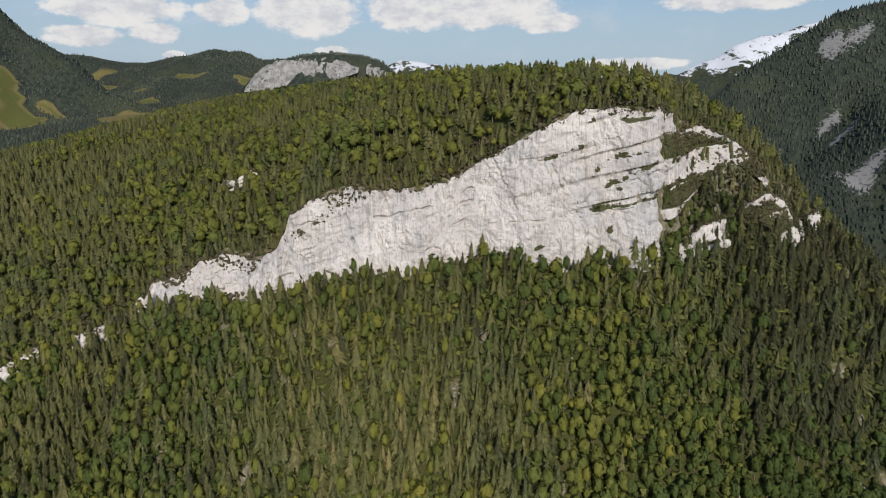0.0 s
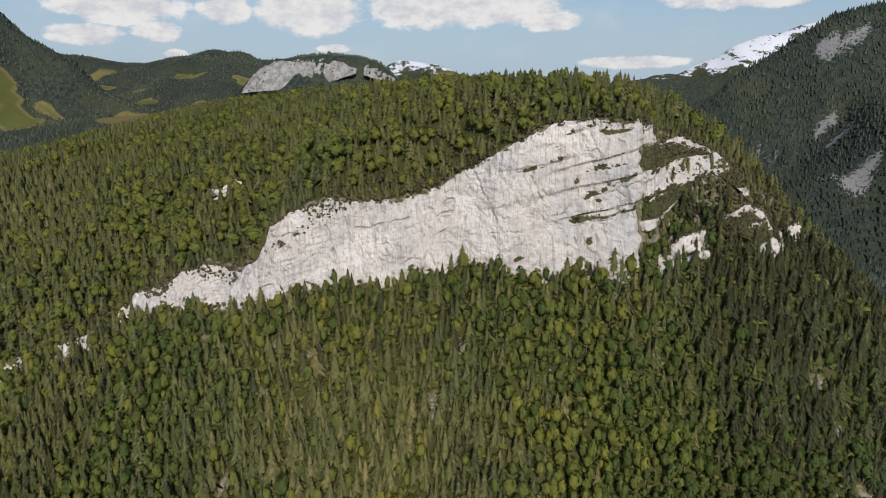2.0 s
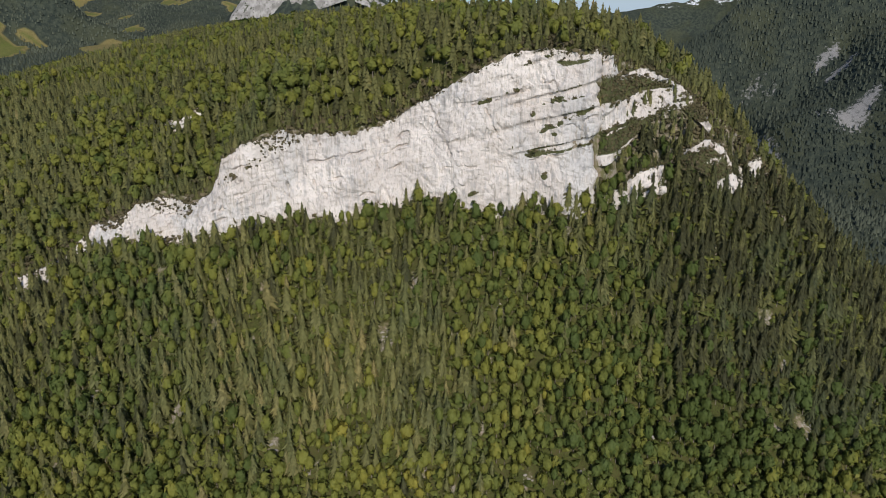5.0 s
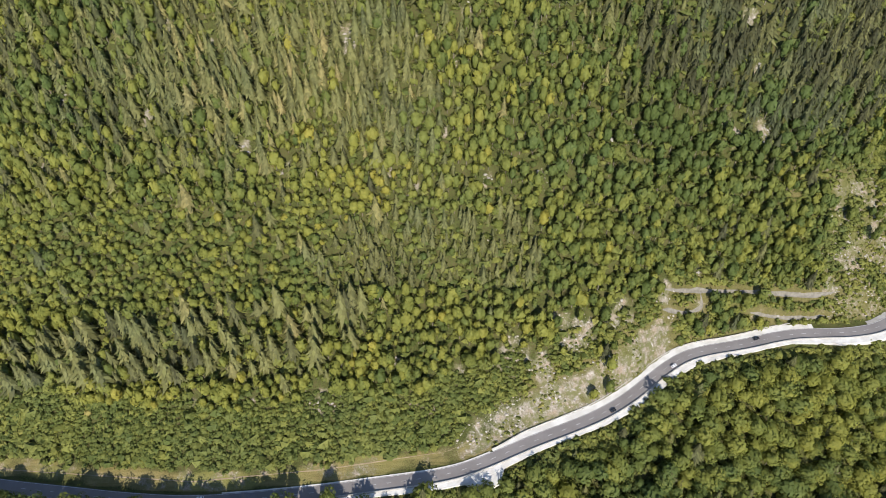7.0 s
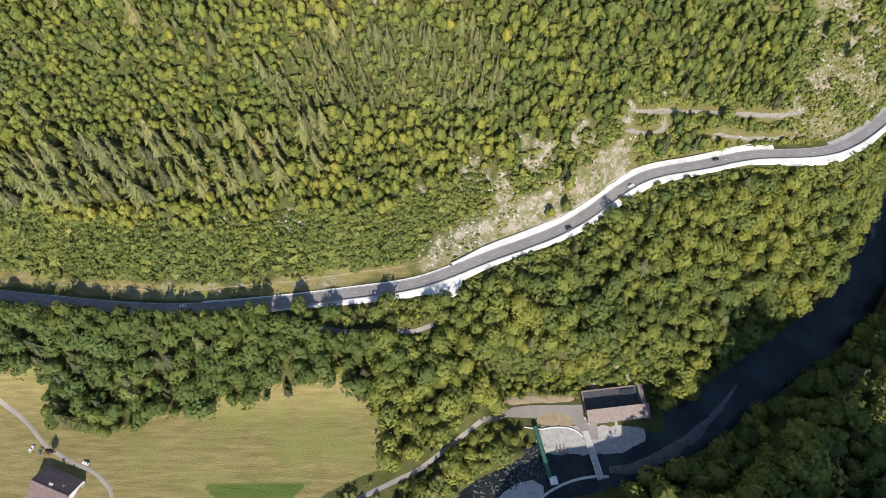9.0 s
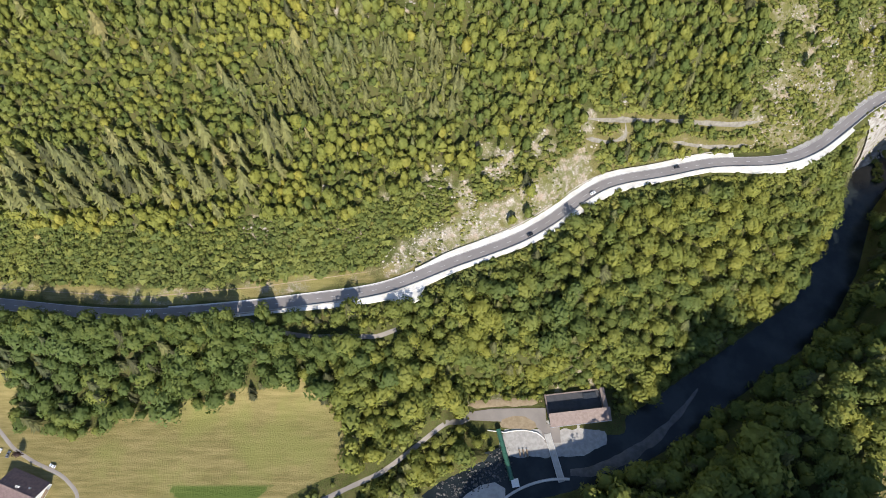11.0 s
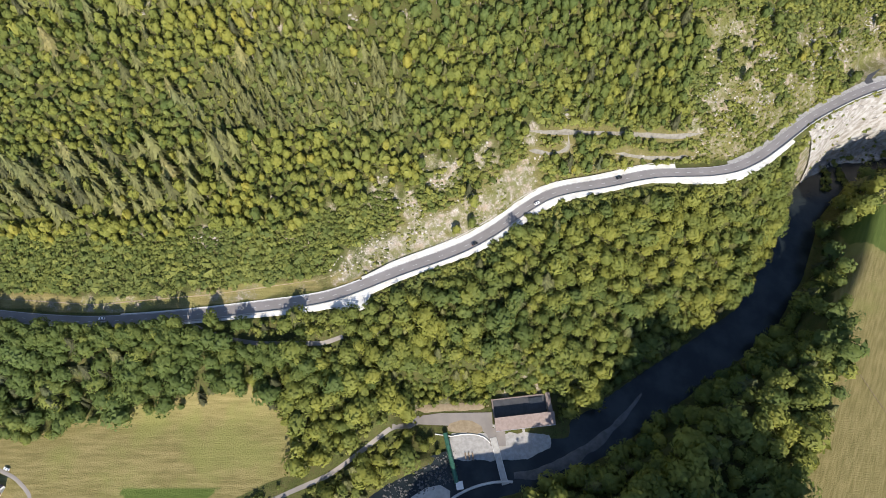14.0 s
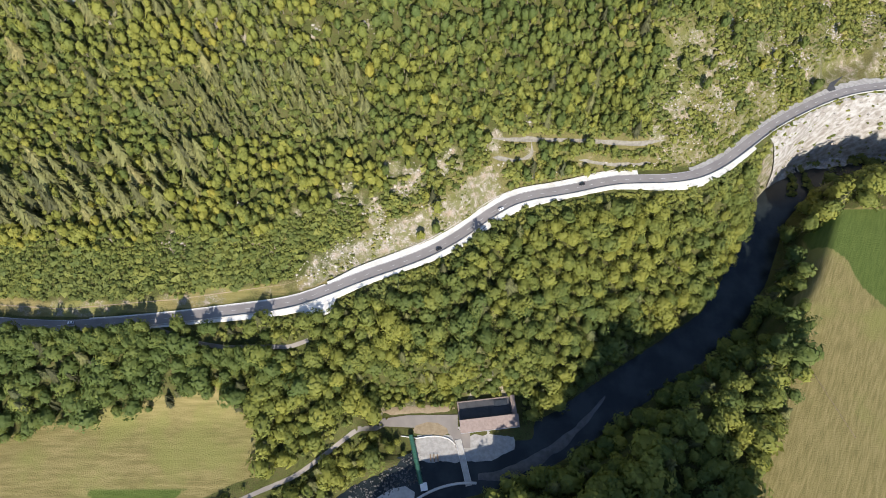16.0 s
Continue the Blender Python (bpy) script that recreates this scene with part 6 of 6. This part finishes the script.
# near-black roof colour also stands in for the hall ridge's shadow
part("flat_roof", boxed(-21, 18.1, -3.3, 11, 1.62, 1.9, bevel=0.04), M_BITUMEN_SHADE, power, "flat roof behind the hall, darkened for the ridge's shadow")
part("parapet", boxed(-21.5, -20.6, -3.3, 11.4, 1.9, 3.4, bevel=0.05), M_ROOF, power)
part("parapet", boxed(-20.5, 18.1, 10.7, 11.4, 1.9, 2.8, bevel=0.05), M_ROOF, power)
light_box = part("rooflight", boxed(6, 16, 5.0, 9.4, 1.9, 2.5, bevel=0.08), M_GLASS, power, "dark glazed rooflight")
part("gutter", boxed(-21.8, 22.1, -12.5, -12.2, 4.72, 4.95, bevel=0.05), M_STEEL, power)
for n in range(7):
    window(power, -18 + n * 6, -11.05, 1.4, 2.6, 2.0, "y")
part("door", boxed(-21.12, -20.95, -8.0, -4.6, -0.6, 2.9, bevel=0.03), M_GREEN, power, "green steel door")

# farmhouse on the meadow
hz = float(ground_z(-322, 44))
farm = thing("farmhouse", pose(-322, 44, hz, 0, 0, -20), "farmhouse with dark red tiled gable roof", "house")
gabled(farm, 25, 19, 5.0, 11.0, M_ROOF_DARK)
chimney = part("chimney", boxed(-1.0, 0.2, 1.6, 2.7, 8.6, 12.0, bevel=0.05), M_WALL, farm)
part("cap", boxed(-1.2, 0.4, 1.4, 2.9, 12.0, 12.2, bevel=0.03), M_CONCRETE_OLD, chimney)
part("chimney", boxed(6.0, 6.9, 3.4, 4.3, 7.4, 10.4, bevel=0.05), M_STEEL, farm, "metal flue")
for n in range(4):
    window(farm, -9 + n * 6, -9.55, 1.2, 1.4, 1.5, "y")
    window(farm, -9 + n * 6, 9.55, 1.2, 1.4, 1.5, "y")
part("door", boxed(-1, 0.4, 9.45, 9.62, 0.0, 2.1, bevel=0.03), M_WOOD, farm, "timber front door")
part("balcony", boxed(12.5, 14.0, -6, 6, 2.7, 3.6, bevel=0.04), M_WOOD, farm, "timber balcony")
bz = float(ground_z(-386, 97))
barn = thing("barn", pose(-386, 97, bz, 0, 0, 52), "small barn with brown tiled roof beside the drive", "barn")
gabled(barn, 15, 11, 4.0, 7.5, M_ROOF_DARK)
window(barn, 0, -5.55, 1.2, 1.4, 1.3, "y")
part("door", boxed(3, 6, -5.62, -5.45, 0.0, 2.8, bevel=0.03), M_WOOD, barn, "wide timber barn door")

# ---- weir, bridge, pipe ----
bridge = thing("bridge", pose(0, 0, 0), "narrow concrete road bridge over the river", "bridge")
a, b = Vector((12.5, 84, 3.5)), Vector((19.5, 54, 3.9))
along = (b - a).normalized()
side = Vector((along.y, -along.x, 0)).normalized()
length = (b - a).length
turn = math.degrees(math.atan2(along.y, along.x))
bridge.matrix_world = Matrix.Translation(a) @ pose(0, 0, 0, 0, 0, turn)
part("deck", boxed(-2, length, -2.1, 2.1, -0.7, 0, bevel=0.05), M_CONCRETE_OLD, bridge, "grey concrete deck")
for s in (-1, 1):
    part("kerb", boxed(-2, length, s * 2.1 - 0.2, s * 2.1 + 0.2, -0.2, 0.25, bevel=0.04), M_CONCRETE, bridge)
    rail = part("railing", rod(bmesh.new(), (-2, s * 2.1, 1.25), (length, s * 2.1, 1.25), 0.06), M_STEEL, bridge, "steel railing")
    part("lower_rail", rod(bmesh.new(), (-2, s * 2.1, 0.75), (length, s * 2.1, 0.75), 0.04), M_STEEL, rail)
    for n in range(14):
        part("post", rod(bmesh.new(), (n * length / 13.5 - 1.5, s * 2.1, 0.2), (n * length / 13.5 - 1.5, s * 2.1, 1.25), 0.05), M_STEEL, rail)
for n in (0.3, 0.75):
    part("pier", boxed(length * n - 0.5, length * n + 0.5, -1.8, 1.8, -5, -0.7, bevel=0.1), M_CONCRETE_OLD, bridge)

conveyor = thing("pipe_bridge", pose(0, 0, 0), "green steel pipe bridge across the river", "pipe")
p0, p1 = Vector((-22.5, 88.5, 5.0)), Vector((-14.5, 55, 5.2))
bm = rod(bmesh.new(), p0, p1, 1.6, sides=20)
part("tube", bm, M_GREEN, conveyor, "green steel tube", shade=False)
for n in range(9):
    c, e = p0.lerp(p1, n / 8), (p1 - p0).normalized() * 0.16
    part("flange", rod(bmesh.new(), c - e, c + e, 1.85, sides=20), M_GREEN, conveyor)
for u in (0.02, 0.5, 0.97):
    c = p0.lerp(p1, u)
    part("support", boxed(c.x - 1.3, c.x + 1.3, c.y - 0.5, c.y + 0.5, -1.0, c.z - 1.2, bevel=0.08), M_CONCRETE_OLD, conveyor)

weir = thing("weir", pose(0, 0, 0), "curved dark concrete weir with a walkway", "weir")
ang = np.linspace(radians(-4), radians(52), 24)
cx, cy, r0 = 20.0, -14.0, 70.0
arc = [(cx - r0 * math.sin(t), cy + r0 * math.cos(t)) for t in ang]
for name, w0, z0, z1, mat, text in (("wall", 0.9, -2.0, 3.6, M_CONCRETE_OLD, "weathered concrete wall"), ("walkway", 0.55, 3.6, 3.8, M_CONCRETE, "pale walkway")):
    bm = bmesh.new()
    prev = None
    for (ax, ay), t in zip(arc, ang):
        n = Vector((-math.sin(t), math.cos(t), 0))
        ring = [bm.verts.new(Vector((ax, ay, z)) + n * s) for s, z in ((w0, z0), (w0, z1), (-w0, z1), (-w0, z0))]
        if prev:
            for i in range(4):
                bm.faces.new((prev[i - 1], prev[i], ring[i], ring[i - 1]))
        prev = ring
    bmesh.ops.recalc_face_normals(bm, faces=bm.faces)
    part(name, bm, mat, weir, text)
rail = bmesh.new()
for (ax, ay), (bx, by) in zip(arc, arc[1:]):
    rod(rail, (ax, ay, 4.8), (bx, by, 4.8), 0.06, sides=5)
rail_ob = part("railing", rail, M_STEEL, weir, "steel railing")
for ax, ay in arc[::2]:
    part("post", rod(bmesh.new(), (ax, ay, 3.7), (ax, ay, 4.8), 0.05, sides=6), M_STEEL, rail_ob)
apron = bmesh.new()
edge = [(-55, 30), (-20, 30), (-19, 50), (-26, 54), (-36, 52), (-46, 46), (-56, 36)]
top = [apron.verts.new((a_, b_, 2.6 - 0.02 * (b_ - 30))) for a_, b_ in edge]
low = [apron.verts.new((a_, b_, 0.0)) for a_, b_ in edge]
apron.faces.new(top)
for n in range(len(edge)):
    apron.faces.new((top[n - 1], top[n], low[n], low[n - 1]))
bmesh.ops.recalc_face_normals(apron, faces=apron.faces)
part("apron", apron, M_CONCRETE_OLD, weir, "pale concrete apron beside the weir")

kiosk = thing("gate_house", pose(-12.5, 53.0, 3.7, 0, 0, 10), "small white gate house on the weir", "kiosk")
part("wall", boxed(-2.0, 2.0, -2.2, 2.2, -1.5, 2.5, bevel=0.06), M_WALL, kiosk)
part("roof", boxed(-2.5, 2.5, -2.7, 2.7, 2.5, 2.8, bevel=0.06), M_WALL, kiosk, "flat white roof")
part("door", boxed(-0.5, 0.5, -2.28, -2.15, 0.0, 2.0, bevel=0.02), M_STEEL, kiosk)
for n in range(3):
    slot = thing("sluice_gate", pose(-8 + n * 2.6, 73, 2.6, 0, 0, 8), "narrow dark steel sluice gate in the gravel bank", "sluice gate", "sluice gates beside the pipe")
    part("frame", boxed(-0.45, 0.45, -2.6, 2.6, -0.6, 0.9, bevel=0.05), M_WOOD, slot)
    part("spindle", rod(bmesh.new(), (0, 0, 0.8), (0, 0, 2.0), 0.08), M_STEEL, slot)

# retaining wall and slab under the bluff
chute = thing("culvert", pose(-69, 149, float(ground_z(-69, 149)), 0, 0, -20), "small concrete culvert head below the road", "culvert")
part("slab", boxed(-3, 3, -5, 4, -3.0, 0.4, bevel=0.1), M_CONCRETE_OLD, chute)
for s in (-1, 1):
    part("wing_wall", boxed(s * 3 - 0.3, s * 3 + 0.3, -5.5, 4, -3.0, 1.4, bevel=0.06), M_CONCRETE_OLD, chute)


# fresh rubble thrown down the bank below the road
ex = np.arange(246, 430, 1.2)
cols = []
reach = 3 + 18 * smooth(ex, 246, 300) + 5 * fbm(ex, ex * 0 + 2, 22, 131, 3)
for u in np.linspace(0, 1, 34):
    ex_y = road_mid(ex) - 4.4 - reach * u
    level_u = np.full(len(ex), u)
    base = np.maximum.reduce([ground_z(ex, ex_y + s_) for s_ in (-2.0, 0.0, 2.0)])
    z = base + 1.0 * smooth(level_u, 0.0, 0.04) - 3.0 * smooth(level_u, 0.86, 1.0) + 1.5 * fbm(ex, ex_y, 7, 133, 5, 0.65)
    z = np.minimum(z, road_z(ex) - 0.4 - 0.15 * reach * u) - 4.0 * (1 - smooth(ex, 246, 256))
    cols.append(np.column_stack([ex, ex_y, z]))
tagged(new("embankment", mesh_of("embankment", np.stack(cols, 1).reshape(-1, 3), grid_faces(len(ex), 34)[:, ::-1], [M_RUBBLE])), "steep bank of fresh white rubble below the road", "embankment", kind="structure")


blocks_x = rng.uniform(256, 420, 620)
blocks_u = rng.uniform(0.05, 0.9, 620)
blocks_y = road_mid(blocks_x) - 4.4 - np.interp(blocks_x, ex, reach) * blocks_u
bank_z = np.stack([c_[:, 2] for c_ in cols], 1)
blocks_z = bank_z[np.clip(np.searchsorted(ex, blocks_x), 0, len(ex) - 1), (blocks_u * 33).astype(int)]
plant("rubble_blocks", stones, blocks_x, blocks_y, 0.3 + 1.0 * rng.uniform(size=620) ** 2.5, sizes(620, 1.0, 1.8), np.zeros(620), [M_CRAG], "broken pale blocks lying on the rubble bank", "rocks", 0.15, blocks_z)
x = rng.uniform(252, 415, 150)
u_ = np.clip(rng.normal(0.5, 0.3, 150), 0.05, 0.95)
z = bank_z[np.clip(np.searchsorted(ex, x), 0, len(ex) - 1), (u_ * 33).astype(int)]
plant("bank_bushes", SHRUBS, x, road_mid(x) - 4.4 - np.interp(x, ex, reach) * u_, sizes(150, 0.8, 2.8), sizes(150, 0.9, 1.6), sizes(150, 0.2, 0.7), [M_SHRUB, M_BARK], "small bushes rooted in the rubble bank", "shrubs", 0.2, z)


# ---- fence on the east meadow ----
def fence_run(a, b, count, label):
    root = thing("fence", pose(0, 0, 0), label, "fence")
    pts = []
    for n in range(count):
        px, py = a[0] + (b[0] - a[0]) * n / (count - 1), a[1] + (b[1] - a[1]) * n / (count - 1)
        pz = float(ground_z(px, py))
        pts.append((px, py, pz))
        part("post", boxed(px - 0.12, px + 0.12, py - 0.12, py + 0.12, pz - 0.4, pz + 1.3, bevel=0.02), M_WOOD, root)
    for h in (0.5, 1.0):
        bm = bmesh.new()
        for p, q in zip(pts, pts[1:]):
            rod(bm, (p[0], p[1], p[2] + h), (q[0], q[1], q[2] + h), 0.07, sides=5)
        part("rail", bm, M_WOOD, root)
    return root


fence_run((259, 124), (275, 79), 13, "weathered timber fence across the mown meadow")
fence_run((196, 50), (201, 38), 5, "short weathered timber fence at the meadow's edge")


# ---- cars ----
def car(paint_mat, label):
    """A hatchback, nose along +x, wheels on z = 0."""
    root = new("car")
    outline = [(-2.15, 0.35), (-2.2, 0.75), (-2.05, 0.98), (-1.2, 1.02), (0.75, 0.98), (1.9, 0.82), (2.15, 0.6), (2.12, 0.32)]

    def hull(points, half, taper):
        bm = bmesh.new()
        rows = []
        for s, k in ((-1, 1.0), (1, 1.0)):
            rows.append([bm.verts.new((px, s * half * (1 - taper * max(0, (pz - 0.6))), pz)) for px, pz in points])
        n = len(points)
        for i in range(n):
            bm.faces.new((rows[0][i - 1], rows[0][i], rows[1][i], rows[1][i - 1]))
        bm.faces.new(rows[0][::-1])
        bm.faces.new(rows[1])
        bmesh.ops.recalc_face_normals(bm, faces=bm.faces)
        bmesh.ops.bevel(bm, geom=list(bm.edges), offset=0.06, segments=2, affect="EDGES", clamp_overlap=True)
        return bm

    body = part("body", hull(outline, 0.9, 0.05), paint_mat, root)
    part("cabin", hull([(-1.85, 0.98), (-1.45, 1.40), (0.0, 1.44), (0.85, 0.98)], 0.80, 0.22), M_GLASS, root, "dark window glass")
    part("roof", hull([(-1.4, 1.38), (-1.3, 1.47), (-0.05, 1.50), (0.1, 1.40)], 0.72, 0.1), paint_mat, root)
    for wxp in (-1.35, 1.35):
        for s in (-1, 1):
            wheel = part("wheel", rod(bmesh.new(), (wxp, s * 0.72, 0.32), (wxp, s * 0.92, 0.32), 0.32, sides=16), M_TYRE, root)
            part("rim", rod(bmesh.new(), (wxp, s * 0.90, 0.32), (wxp, s * 0.935, 0.32), 0.2, sides=12), M_STEEL, wheel)
    for s in (-1, 1):
        part("headlight", boxed(2.02, 2.16, s * 0.62 - 0.2, s * 0.62 + 0.2, 0.58, 0.74, bevel=0.03), M_LAMP, root)
        part("tail_light", boxed(-2.22, -2.1, s * 0.66 - 0.16, s * 0.66 + 0.16, 0.66, 0.86, bevel=0.03), M_TAIL, root)
        part("mirror", boxed(0.62, 0.78, s * 0.95 - 0.1, s * 0.95 + 0.1, 0.95, 1.08, bevel=0.03), paint_mat, root)
    return tagged(root, label, "car")


def on_road(x, lane, back=False):
    slope = (road_mid(x + 1) - road_mid(x - 1)) / 2
    ang = math.degrees(math.atan(slope))
    y = road_mid(x) + lane * math.hypot(1, slope)
    return pose(x, float(y), float(road_z(x)) + 0.02, 0, 0, ang + (180 if back else 0))


black = car(M_CAR_BLACK, "black hatchback driving on the valley road")
black.matrix_world = on_road(-2, -1.8)
white_car = car(M_CAR_WHITE, "white hatchback driving on the valley road")
white_car.matrix_world = on_road(43, -1.8)
copy_thing(black, on_road(103, 1.8, True))
copy_thing(white_car, on_road(-252, 1.8, True))
grey_car = car(M_CAR_GREY, "grey car parked beside the farm drive")
grey_car.matrix_world = pose(-339, 66.5, float(ground_z(-339, 66.5)) + 0.25, 0, 0, 80)
tagged(copy_thing(white_car, pose(-345, 68, float(ground_z(-345, 68)) + 0.25, 0, 0, 75)), "white car parked beside the farm drive")
tagged(copy_thing(white_car, pose(-309, 59.5, float(ground_z(-309, 59.5)) + 0.25, 0, 0, 160)), "white car parked before the farmhouse")


# single trees by the yard and the farm
M_COPPER = leafage("copper_leaves", (0.05, 0.028, 0.025), (0.085, 0.05, 0.04), (0.11, 0.07, 0.05), (0.07, 0.04, 0.034))
kinds = [split_template(*BROAD_NEAR[n], "broadleaf_tree", M_BROAD, t) for n, t in enumerate((0.2, 0.35, 0.5))]
for n, (tx, ty, high) in enumerate(((-43, 84, 9), (-37, 79, 11), (-33, 84, 7), (-50, 78, 12), (-28, 76, 6), (66, 104, 7), (-56, 70, 11), (-64, 62, 10), (-47, 66, 8))):
    made = copy_thing(kinds[n % 3], pose(tx, ty, float(ground_z(tx, ty)) - 0.2, 0, 0, 70 * n))
    made.scale = (high * 1.2, high * 1.2, high)
    tagged(made, "leafy green tree beside the power house yard", "tree", "trees round the yard")
copper = split_template(*BROAD_NEAR[4], "copper_tree", M_COPPER, 0.4)
copper.matrix_world = pose(-331, 66, float(ground_z(-331, 66)) - 0.2) @ Matrix.Diagonal((7, 7, 8, 1))
tagged(copper, "dark copper-leaved tree beside the farm drive", "tree")
for root in kinds:
    for ob in (*root.children_recursive, root):
        bpy.data.objects.remove(ob)
